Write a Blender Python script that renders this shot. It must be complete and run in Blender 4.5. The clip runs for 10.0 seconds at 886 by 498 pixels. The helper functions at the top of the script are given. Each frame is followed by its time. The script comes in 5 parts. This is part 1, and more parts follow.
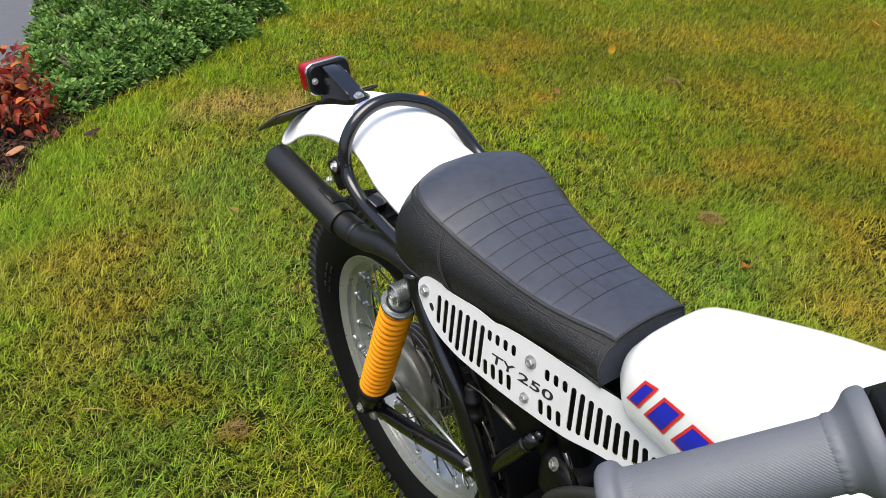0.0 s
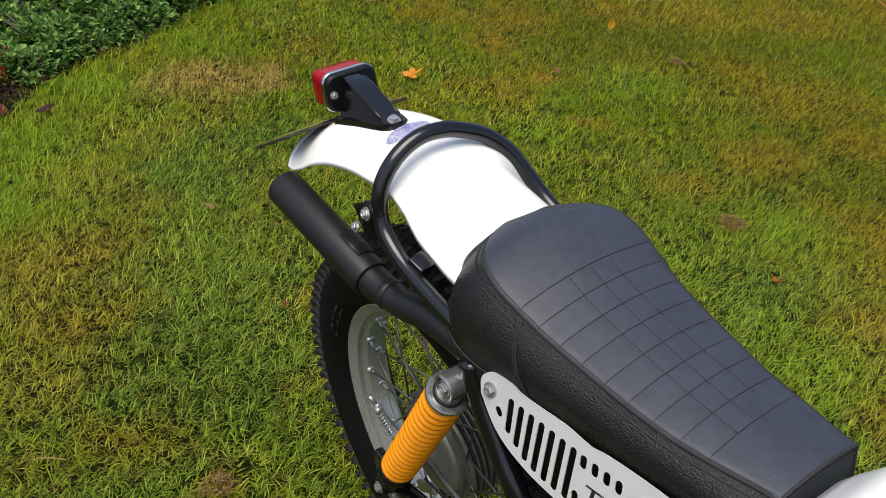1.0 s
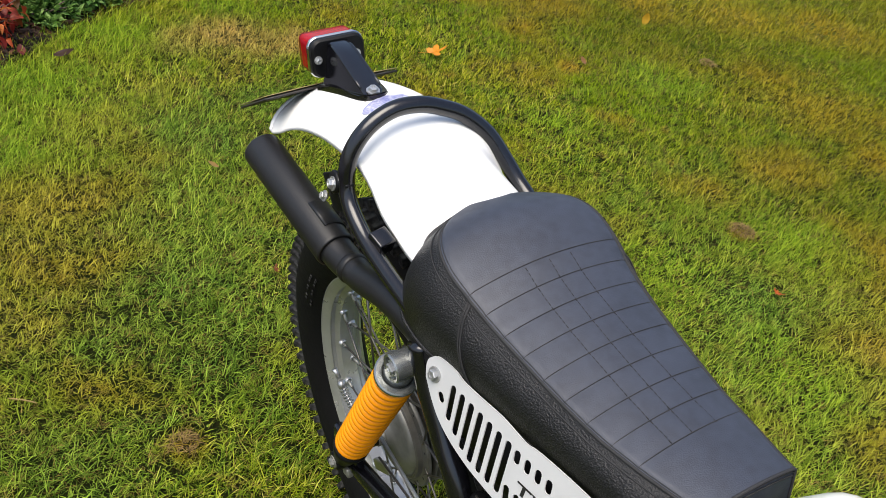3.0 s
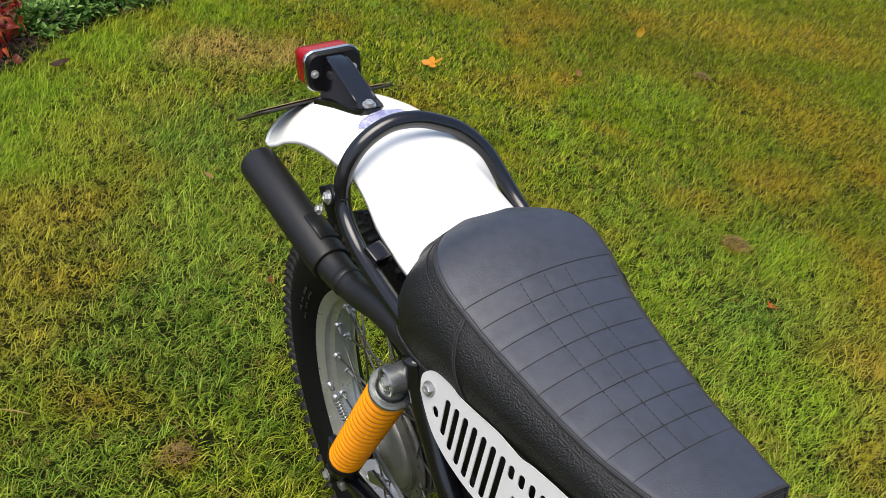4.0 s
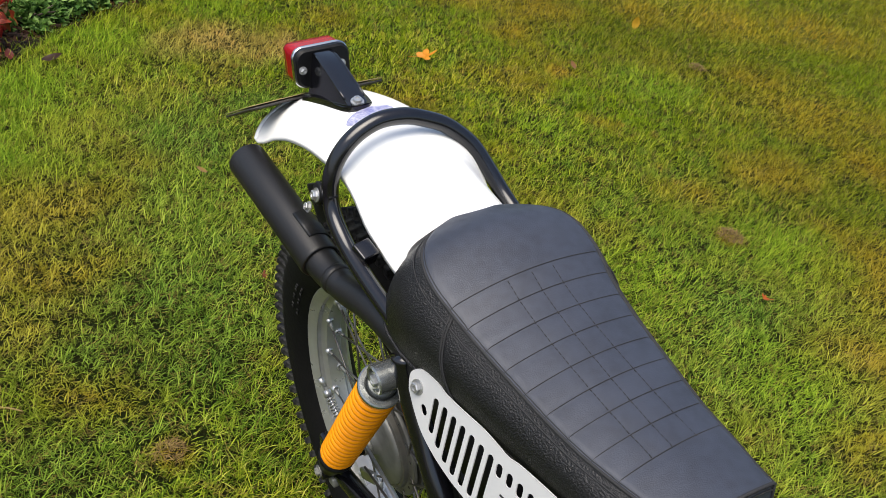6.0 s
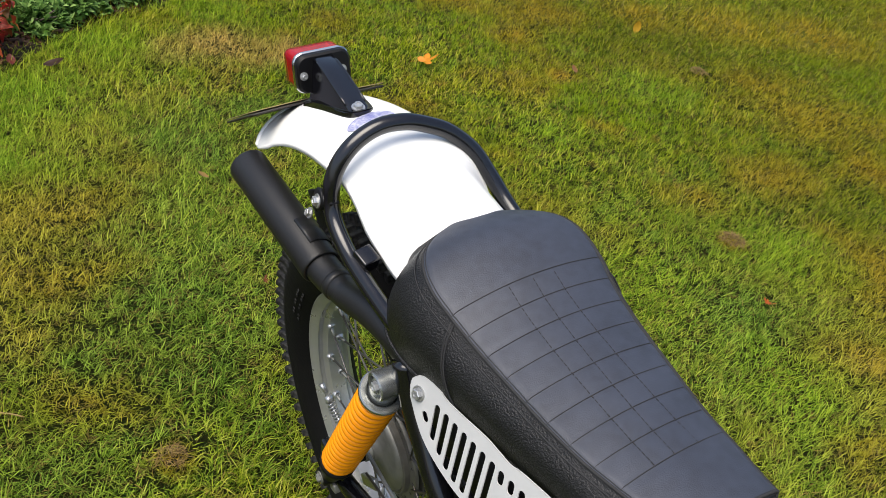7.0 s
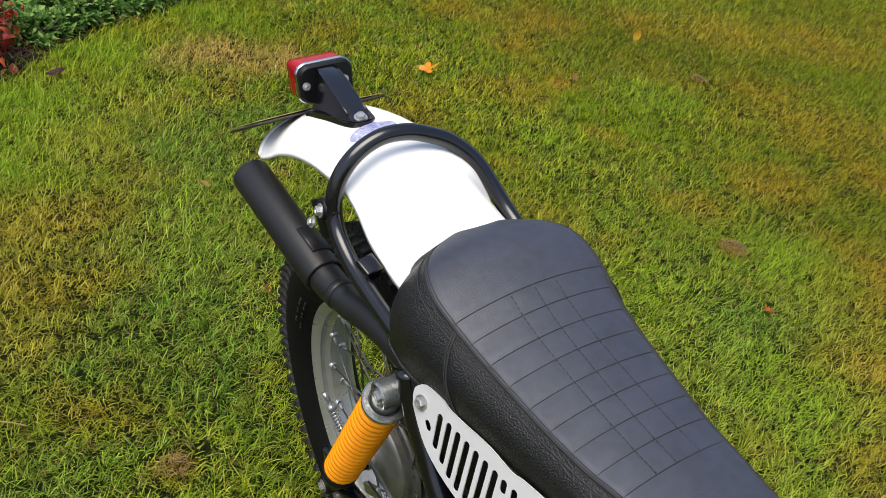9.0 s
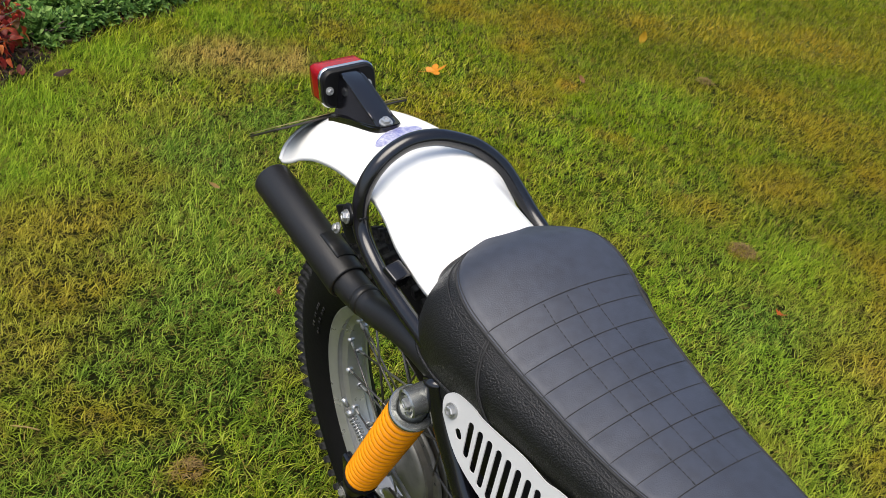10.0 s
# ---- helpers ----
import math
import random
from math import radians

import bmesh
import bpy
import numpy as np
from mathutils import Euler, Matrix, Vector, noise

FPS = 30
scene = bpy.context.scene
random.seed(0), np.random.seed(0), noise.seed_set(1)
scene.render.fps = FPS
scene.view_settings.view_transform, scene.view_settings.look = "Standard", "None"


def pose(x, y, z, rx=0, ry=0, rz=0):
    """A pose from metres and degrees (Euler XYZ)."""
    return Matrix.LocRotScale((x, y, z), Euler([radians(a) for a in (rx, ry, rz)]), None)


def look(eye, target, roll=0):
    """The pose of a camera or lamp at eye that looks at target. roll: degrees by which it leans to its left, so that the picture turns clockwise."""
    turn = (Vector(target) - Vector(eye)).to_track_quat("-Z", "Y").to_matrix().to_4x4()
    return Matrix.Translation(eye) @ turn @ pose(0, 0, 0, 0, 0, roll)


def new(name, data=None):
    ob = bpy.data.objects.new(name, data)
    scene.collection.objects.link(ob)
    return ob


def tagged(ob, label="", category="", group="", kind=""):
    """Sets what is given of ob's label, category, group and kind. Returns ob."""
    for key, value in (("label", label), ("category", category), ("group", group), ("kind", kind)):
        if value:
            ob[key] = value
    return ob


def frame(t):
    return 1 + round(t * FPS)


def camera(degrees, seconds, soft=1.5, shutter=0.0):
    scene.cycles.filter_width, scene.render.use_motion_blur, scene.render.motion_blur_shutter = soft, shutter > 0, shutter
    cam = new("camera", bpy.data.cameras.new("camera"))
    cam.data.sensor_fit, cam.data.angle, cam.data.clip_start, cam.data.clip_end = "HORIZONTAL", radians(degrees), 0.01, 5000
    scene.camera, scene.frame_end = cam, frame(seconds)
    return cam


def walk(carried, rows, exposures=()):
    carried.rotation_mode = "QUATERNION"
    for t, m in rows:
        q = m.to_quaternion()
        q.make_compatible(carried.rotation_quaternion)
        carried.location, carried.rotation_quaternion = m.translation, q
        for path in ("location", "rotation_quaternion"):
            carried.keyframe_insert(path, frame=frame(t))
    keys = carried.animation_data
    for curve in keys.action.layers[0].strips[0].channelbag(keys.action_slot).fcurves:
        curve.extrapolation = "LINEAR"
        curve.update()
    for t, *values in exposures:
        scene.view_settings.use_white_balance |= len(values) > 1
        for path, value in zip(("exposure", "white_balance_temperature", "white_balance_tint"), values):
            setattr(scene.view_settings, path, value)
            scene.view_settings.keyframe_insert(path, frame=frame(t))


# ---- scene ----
from mathutils import geometry

cam = camera(52.9, 10.0, soft=0.75)
PATH = [
    (0, (0.091, 0.012, 1.297), (0.004, 1.735, 0.286), 4.4),
    (0.5, (0.011, 0.142, 1.273), (-0.048, 1.85, 0.235), 5.4),
    (0.8, (-0.032, 0.249, 1.259), (-0.061, 1.946, 0.201), 6.4),
    (1, (-0.047, 0.299, 1.262), (-0.03, 1.979, 0.176), 7.3),
    (1.2, (-0.038, 0.327, 1.252), (-0.013, 1.982, 0.13), 8.5),
    (1.5, (-0.008, 0.323, 1.241), (-0.006, 1.959, 0.09), 11.3),
    (1.7, (0.007, 0.313, 1.24), (0.005, 1.947, 0.087), 12.4),
    (2, (0.016, 0.325, 1.245), (0.001, 1.946, 0.074), 12.4),
    (2.5, (0.019, 0.322, 1.255), (-0.011, 1.932, 0.069), 12.1),
    (3, (0.019, 0.324, 1.256), (-0.012, 1.976, 0.129), 11.8),
    (4.5, (0.017, 0.324, 1.264), (-0.003, 1.991, 0.158), 12.4),
    (5, (0.02, 0.327, 1.265), (0.003, 1.989, 0.154), 12.4),
    (5.5, (0.026, 0.33, 1.266), (0.014, 1.984, 0.142), 12.2),
    (7, (0.026, 0.334, 1.268), (0.005, 1.993, 0.152), 11.9),
    (7.5, (0.023, 0.339, 1.267), (0.003, 1.995, 0.145), 11.9),
    (8, (0.023, 0.337, 1.27), (0.003, 1.989, 0.142), 11.8),
    (8.5, (0.023, 0.335, 1.27), (0.005, 1.986, 0.141), 11.9),
    (9, (0.024, 0.331, 1.272), (-0.002, 1.999, 0.169), 11.7),
    (9.5, (0.018, 0.33, 1.272), (-0.007, 1.999, 0.171), 11.8),
    (10, (-0.008, 0.336, 1.268), (-0.03, 2.005, 0.167), 11.9),
]
EXPOSURE = [(0, 1.27), (0.5, 1.05), (1.0, 0.79), (1.5, 0.86), (2.0, 1.11), (2.5, 1.21), (3.0, 1.16), (4.5, 1.09), (10.0, 1.05)]
walk(cam, [(t, look(eye, target, roll)) for t, eye, target, roll in PATH], EXPOSURE)


# ---- light ----
world = bpy.data.worlds.new("sky")
scene.world = world
world.use_nodes = True
wn = world.node_tree.nodes
sky = wn.new("ShaderNodeTexSky")
sky.sky_type, sky.sun_disc = "NISHITA", False
sky.sun_elevation, sky.sun_rotation = radians(68), radians(207)
sky.air_density, sky.dust_density, sky.ozone_density = 1.0, 3.5, 1.0
wn["Background"].inputs["Strength"].default_value = 0.12
world.node_tree.links.new(sky.outputs[0], wn["Background"].inputs["Color"])
sun = new("sun", bpy.data.lights.new("sun", "SUN"))
sun.data.energy, sun.data.angle, sun.data.color = 2.0, radians(50), (1.0, 0.94, 0.84)
sun.matrix_world = look((-1.2, -2.2, 5.5), (0, 0, 0))


# ---- materials ----
def material(name, colour, rough=0.5, metal=0.0, vary=0.12, scale=30.0, bump=0.0, bump_scale=120.0, second=None, amount=0.5, coat=0.0, spec=0.5, crease=0.0):
    """A principled surface with two scales of colour variation, roughness variation and fine relief."""
    m = bpy.data.materials.new(name)
    m.use_nodes = True
    n, l = m.node_tree.nodes, m.node_tree.links
    b = n["Principled BSDF"]
    b.inputs["Metallic"].default_value, b.inputs["Coat Weight"].default_value = metal, coat
    b.inputs["Specular IOR Level"].default_value = spec
    co = n.new("ShaderNodeTexCoord")

    def noise_at(size, detail):
        t = n.new("ShaderNodeTexNoise")
        t.inputs["Scale"].default_value, t.inputs["Detail"].default_value = size, detail
        l.new(co.outputs["Object"], t.inputs["Vector"])
        return t

    coarse, fine = noise_at(scale * 0.2, 4), noise_at(scale, 6)
    mix = n.new("ShaderNodeMix")
    mix.data_type = "RGBA"
    dark = second or tuple(c * (1 - vary * 2) for c in colour)
    mix.inputs[6].default_value, mix.inputs[7].default_value = (*colour, 1), (*dark, 1)
    add = n.new("ShaderNodeMath")
    add.operation = "MULTIPLY"
    l.new(coarse.outputs[0], add.inputs[0])
    l.new(fine.outputs[0], add.inputs[1])
    ramp = n.new("ShaderNodeMapRange")
    ramp.inputs[1].default_value, ramp.inputs[2].default_value = 0.15, 0.4
    ramp.inputs[4].default_value = amount
    l.new(add.outputs[0], ramp.inputs[0])
    l.new(ramp.outputs[0], mix.inputs[0])
    l.new(mix.outputs[2], b.inputs["Base Color"])
    rr = n.new("ShaderNodeMapRange")
    rr.inputs[3].default_value, rr.inputs[4].default_value = max(rough - 0.1, 0.02), min(rough + 0.1, 1)
    l.new(fine.outputs[0], rr.inputs[0])
    l.new(rr.outputs[0], b.inputs["Roughness"])
    if bump:
        bn = n.new("ShaderNodeBump")
        bn.inputs["Strength"].default_value, bn.inputs["Distance"].default_value = bump, 0.002
        l.new(noise_at(bump_scale, 5).outputs[0], bn.inputs["Height"])
        l.new(bn.outputs[0], b.inputs["Normal"])
        if crease:
            # short wandering wrinkles below the grain
            warp = n.new("ShaderNodeVectorMath")
            warp.operation = "MULTIPLY_ADD"
            warp.inputs[1].default_value = (0.012, 0.012, 0.012)
            l.new(noise_at(70, 3).outputs["Color"], warp.inputs[0])
            l.new(co.outputs["Object"], warp.inputs[2])
            cell = n.new("ShaderNodeTexVoronoi")
            cell.feature = "DISTANCE_TO_EDGE"
            cell.inputs["Scale"].default_value = 420
            l.new(warp.outputs[0], cell.inputs["Vector"])
            low = n.new("ShaderNodeMapRange")
            low.inputs[2].default_value = 0.22
            l.new(cell.outputs["Distance"], low.inputs[0])
            wide = n.new("ShaderNodeBump")
            wide.inputs["Strength"].default_value, wide.inputs["Distance"].default_value = crease, 0.0012
            l.new(low.outputs[0], wide.inputs["Height"])
            l.new(wide.outputs[0], bn.inputs["Normal"])
    return m


M_WHITE = material("white_plastic", (0.78, 0.78, 0.755), 0.32, vary=0.03, scale=14, bump=0.03, bump_scale=60, coat=0.2)
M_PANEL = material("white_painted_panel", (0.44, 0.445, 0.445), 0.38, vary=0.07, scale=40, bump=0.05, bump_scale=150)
M_TANK = material("white_tank_paint", (0.72, 0.72, 0.70), 0.22, vary=0.02, scale=10, coat=0.4)
# sky sheen of the black seat top is put into this lighter, bluish base
M_VINYL_SHEEN = material("sheen_black_vinyl", (0.0275, 0.032, 0.046), 0.5, vary=0.3, scale=90, bump=0.2, bump_scale=800, spec=0.42, crease=0.008)
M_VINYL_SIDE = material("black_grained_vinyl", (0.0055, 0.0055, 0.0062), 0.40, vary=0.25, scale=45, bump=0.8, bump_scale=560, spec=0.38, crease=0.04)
M_THREAD = material("black_thread", (0.012, 0.012, 0.013), 0.8, scale=300)
M_BLACK = material("black_gloss_paint", (0.004, 0.004, 0.0055), 0.17, spec=0.55, vary=0.2, scale=40, bump=0.03, bump_scale=90)
M_MATT = material("matt_black_heat_paint", (0.008, 0.008, 0.0085), 0.45, spec=0.36, vary=0.15, scale=25, bump=0.06, bump_scale=300)
M_RUBBER = material("tyre_rubber", (0.0045, 0.0045, 0.0045), 0.7, spec=0.1, vary=0.2, scale=60, bump=0.3, bump_scale=200, second=(0.009, 0.008, 0.0075), amount=0.35)
M_PLASTIC = material("black_plastic", (0.004, 0.004, 0.0045), 0.45, spec=0.18, vary=0.1, scale=60, bump=0.08, bump_scale=300)
M_ORANGE = material("orange_powder_coat", (0.72, 0.245, 0.002), 0.4, spec=0.2, vary=0.08, scale=50, bump=0.03)
M_ALLOY = material("dull_alloy", (0.255, 0.255, 0.230), 0.5, metal=0.55, vary=0.15, scale=45, bump=0.1, bump_scale=200, second=(0.102, 0.0986, 0.0816), amount=0.6)
M_RIM = material("weathered_alloy_rim", (0.42, 0.42, 0.405), 0.30, metal=0.6, vary=0.1, scale=35, second=(0.29, 0.285, 0.265), amount=0.6)
M_HUB = material("grimy_alloy_hub", (0.165, 0.160, 0.140), 0.5, metal=0.5, vary=0.2, scale=45, bump=0.1, bump_scale=200, second=(0.0544, 0.0476, 0.0374), amount=0.6)
M_KNOB = material("dusty_tread_rubber", (0.006, 0.0059, 0.0057), 0.7, spec=0.14, vary=0.3, scale=160, bump=0.3, bump_scale=200, second=(0.16, 0.155, 0.145), amount=0.35)
M_STEEL = material("zinc_steel", (0.422, 0.428, 0.428), 0.34, metal=0.75, vary=0.15, scale=80)
M_CAP = material("dull_zinc_cap", (0.215, 0.228, 0.228), 0.24, metal=0.8, vary=0.15, scale=60, second=(0.28, 0.29, 0.27), amount=0.5)
M_ENGINE = material("black_engine_paint", (0.0045, 0.0045, 0.005), 0.45, spec=0.18, vary=0.3, scale=50, bump=0.15, bump_scale=150)
M_DULLALLOY = material("grey_weathered_alloy", (0.010, 0.010, 0.010), 0.38, metal=0.2, vary=0.2, scale=50)
M_HOSE = material("weathered_grey_rubber", (0.016, 0.0155, 0.015), 0.5, vary=0.25, scale=45, bump=0.2)
M_DULLSTEEL = material("dull_spoke_steel", (0.163, 0.146, 0.129), 0.4, metal=0.8, vary=0.2, scale=80)
M_RED = material("red_lens", (0.27, 0.0008, 0.0065), 0.2, vary=0.3, scale=90, spec=0.12)
M_CHROME = material("chrome_trim", (0.51, 0.517, 0.53), 0.12, metal=1.0, vary=0.05)
M_GREY = material("grey_grip_rubber", (0.0884, 0.0952, 0.112), 0.6, vary=0.1, scale=60, bump=0.1, bump_scale=300)
M_BLUE = material("blue_vinyl_decal", (0.010, 0.016, 0.36), 0.35, vary=0.04)
M_REDDECAL = material("red_vinyl_decal", (0.56, 0.026, 0.022), 0.35, vary=0.04)
M_INK = material("black_lettering", (0.012, 0.012, 0.012), 0.4)
M_STICKER = material("pale_blue_sticker", (0.109, 0.116, 0.286), 0.4, vary=0.3, scale=400, second=(0.476, 0.476, 0.51), amount=0.9)
M_PLATE = material("worn_plate_edge", (0.0238, 0.0204, 0.0177), 0.5, vary=0.3, scale=60)
M_PLATEEDGE = material("yellow_plate_edge", (0.306, 0.245, 0.109), 0.5, vary=0.3, scale=60)


# ---- mesh helpers ----
def part(name, bm, mat, parent=None, label="", smooth=True, kind=""):
    """Links a bmesh as one mesh object under a thing or a part."""
    me = bpy.data.meshes.new(name)
    bmesh.ops.recalc_face_normals(bm, faces=bm.faces)
    bm.to_mesh(me)
    bm.free()
    me.materials.append(mat)
    for p in me.polygons:
        p.use_smooth = smooth
    ob = new(name, me)
    if parent is not None:
        ob.parent = parent
    return tagged(ob, label, kind=kind)


def sharp(ob, angle=35):
    """Keeps hard edges crisp on a smooth-shaded mesh."""
    me = ob.data
    bm = bmesh.new()
    bm.from_mesh(me)
    for e in bm.edges:
        if len(e.link_faces) == 2 and e.calc_face_angle(0) > radians(angle):
            e.smooth = False
    bm.to_mesh(me)
    bm.free()
    return ob


def spline(points, steps=6, closed=False):
    """A smooth line through the points."""
    pts = [Vector(p) for p in points]
    n, out = len(pts), []
    for i in range(n if closed else n - 1):
        p0 = pts[(i - 1) % n] if closed or i > 0 else pts[0] * 2 - pts[1]
        p1, p2 = pts[i], pts[(i + 1) % n]
        p3 = pts[(i + 2) % n] if closed or i + 2 < n else pts[-1] * 2 - pts[-2]
        for k in range(steps):
            t = k / steps
            out.append(0.5 * (2 * p1 + (p2 - p0) * t + (2 * p0 - 5 * p1 + 4 * p2 - p3) * t * t + (3 * p1 - p0 - 3 * p2 + p3) * t ** 3))
    if not closed:
        out.append(pts[-1])
    return out


def tube(bm, points, radius, seg=12, closed=False, caps=True):
    """Sweeps a round section along points; radius may be one number or one for each point."""
    pts = [Vector(p) for p in points]
    n = len(pts)
    rad = radius if isinstance(radius, (list, tuple)) else [radius] * n
    rings, up = [], None
    for i, p in enumerate(pts):
        a = pts[(i - 1) % n] if closed or i > 0 else p
        b = pts[(i + 1) % n] if closed or i < n - 1 else p
        d = (b - a).normalized()
        if up is None:
            up = d.orthogonal().normalized()
        up = (up - d * up.dot(d)).normalized()
        side = d.cross(up)
        rings.append([bm.verts.new(p + rad[i] * (math.cos(6.28319 * k / seg) * up + math.sin(6.28319 * k / seg) * side)) for k in range(seg)])
    for i in range(n if closed else n - 1):
        r0, r1 = rings[i], rings[(i + 1) % n]
        shift = 0
        if closed and i == n - 1:
            shift = min(range(seg), key=lambda s: (r1[s].co - r0[0].co).length)
        for k in range(seg):
            bm.faces.new((r0[k], r0[(k + 1) % seg], r1[(k + 1 + shift) % seg], r1[(k + shift) % seg]))
    if caps and not closed:
        bm.faces.new(rings[0][::-1])
        bm.faces.new(rings[-1])
    return bm


def lathe(bm, profile, origin, axis, seg=32, closed=False):
    """Turns a profile of (radius, along) round an axis through origin."""
    d = Vector(axis).normalized()
    u = d.orthogonal().normalized()
    w = d.cross(u)
    o = Vector(origin)
    rings = []
    for r, h in profile:
        if r < 1e-6:
            rings.append([bm.verts.new(o + d * h)])
        else:
            rings.append([bm.verts.new(o + d * h + r * (math.cos(6.28319 * k / seg) * u + math.sin(6.28319 * k / seg) * w)) for k in range(seg)])
    pairs = list(zip(rings, rings[1:])) + ([(rings[-1], rings[0])] if closed else [])
    for a, b in pairs:
        for k in range(seg):
            j = (k + 1) % seg
            if len(a) == 1 and len(b) == 1:
                continue
            if len(a) == 1:
                bm.faces.new((a[0], b[j], b[k]))
            elif len(b) == 1:
                bm.faces.new((a[k], a[j], b[0]))
            else:
                bm.faces.new((a[k], a[j], b[j], b[k]))
    return bm


def block(bm, centre, size, turn=None, bevel=0.002):
    """A box with rounded edges, turned by a pose."""
    m = Matrix.Translation(centre) @ (turn or Matrix()) @ Matrix.Diagonal((*size, 1))
    made = bmesh.ops.create_cube(bm, size=1, matrix=m)
    edges = list({e for v in made["verts"] for e in v.link_edges})
    if bevel:
        bmesh.ops.bevel(bm, geom=edges, offset=bevel, segments=2, profile=0.6, affect="EDGES")
    return bm


def strip(bm, rows, closed=False):
    """Joins rows of points, all of one length, into a sheet."""
    vs = [[bm.verts.new(p) for p in row] for row in rows]
    for a, b in zip(vs, vs[1:]):
        n = len(a)
        for k in range(n if closed else n - 1):
            bm.faces.new((a[k], a[(k + 1) % n], b[(k + 1) % n], b[k]))
    return vs


def thicken(bm, depth):
    bmesh.ops.recalc_face_normals(bm, faces=bm.faces)
    bmesh.ops.solidify(bm, geom=list(bm.faces), thickness=depth)
    return bm


def curve_at(table, x):
    """Smooth value at x from a short table of (x, value)."""
    xs, ys = zip(*table)
    if x <= xs[0]:
        return ys[0]
    for i in range(len(xs) - 1):
        if x <= xs[i + 1]:
            t = (x - xs[i]) / (xs[i + 1] - xs[i])
            s0 = 0 if i == 0 else (ys[i + 1] - ys[i - 1]) / (xs[i + 1] - xs[i - 1])
            s1 = 0 if i + 2 == len(xs) else (ys[i + 2] - ys[i]) / (xs[i + 2] - xs[i])
            h = xs[i + 1] - xs[i]
            return (2 * t ** 3 - 3 * t * t + 1) * ys[i] + (t ** 3 - 2 * t * t + t) * h * s0 + (3 * t * t - 2 * t ** 3) * ys[i + 1] + (t ** 3 - t * t) * h * s1
    return ys[-1]


def bolt(name, at, axis, parent, r=0.007, mat=None, label=""):
    """A hexagon bolt head on a washer."""
    bm = bmesh.new()
    lathe(bm, [(0, 0), (r * 1.45, 0), (r * 1.45, 0.0015), (r * 0.9, 0.0016), (r * 0.9, 0.0018)], at, axis, 16)
    lathe(bm, [(0, 0.0017), (r, 0.0017), (r, 0.0052), (r * 0.85, 0.006), (r * 0.5, 0.006), (r * 0.42, 0.0048), (0, 0.0046)], at, axis, 6)
    return part(name, bm, mat or M_STEEL, parent, label, smooth=False)


# ---- ground ----
def ground_material():
    m = bpy.data.materials.new("shaded_lawn_ground")
    m.use_nodes = True
    n, l = m.node_tree.nodes, m.node_tree.links
    b = n["Principled BSDF"]
    b.inputs["Roughness"].default_value, b.inputs["Specular IOR Level"].default_value = 0.9, 0.08
    co = n.new("ShaderNodeTexCoord")
    t1 = n.new("ShaderNodeTexNoise")
    t1.inputs["Scale"].default_value, t1.inputs["Detail"].default_value = 1.3, 6
    t2 = n.new("ShaderNodeTexNoise")
    t2.inputs["Scale"].default_value, t2.inputs["Detail"].default_value = 90, 6
    mix = n.new("ShaderNodeMix")
    mix.data_type = "RGBA"
    # shade between the blades is put into these near-black greens
    mix.inputs[6].default_value, mix.inputs[7].default_value = (0.009, 0.018, 0.001, 1), (0.018, 0.018, 0.002, 1)
    mix2 = n.new("ShaderNodeMix")
    mix2.data_type, mix2.blend_type = "RGBA", "MULTIPLY"
    mix2.inputs[0].default_value = 0.8
    for t in (t1, t2):
        l.new(co.outputs["Object"], t.inputs["Vector"])
    l.new(t1.outputs[0], mix.inputs[0])
    l.new(mix.outputs[2], mix2.inputs[6])
    l.new(t2.outputs[1], mix2.inputs[7])
    # farther out a flat turf tone, darkened for the shadows blades would cast
    turf = n.new("ShaderNodeMix")
    turf.data_type = "RGBA"
    turf.inputs[6].default_value, turf.inputs[7].default_value = (0.036, 0.056, 0.002, 1), (0.080, 0.078, 0.005, 1)
    l.new(t1.outputs[0], turf.inputs[0])
    away = n.new("ShaderNodeVectorMath")
    away.operation = "DISTANCE"
    away.inputs[1].default_value = (0.1, 2.6, 0.0)
    l.new(co.outputs["Object"], away.inputs[0])
    rng = n.new("ShaderNodeMapRange")
    rng.inputs[1].default_value, rng.inputs[2].default_value = 1.5, 2.3
    l.new(away.outputs["Value"], rng.inputs[0])
    cover = n.new("ShaderNodeMix")
    cover.data_type = "RGBA"
    l.new(rng.outputs[0], cover.inputs[0])
    l.new(mix2.outputs[2], cover.inputs[6])
    l.new(turf.outputs[2], cover.inputs[7])
    l.new(cover.outputs[2], b.inputs["Base Color"])
    bn = n.new("ShaderNodeBump")
    bn.inputs["Distance"].default_value = 0.02
    l.new(t2.outputs[0], bn.inputs["Height"])
    l.new(bn.outputs[0], b.inputs["Normal"])
    return m


bm = bmesh.new()
bmesh.ops.create_grid(bm, x_segments=40, y_segments=40, size=300)
ground = tagged(part("ground", bm, ground_material()), "mown garden lawn with yellowed patches", "lawn", kind="structure")


# ---- motorcycle ----
bike = tagged(new("motorcycle"), "white vintage trials motorcycle with black seat standing on the lawn", "motorcycle")
BIKE_AT = pose(0.041, 1.263, 0, 0, -8, 38)
bike.matrix_world = BIKE_AT
HUB = Vector((0, 0, 0.328))


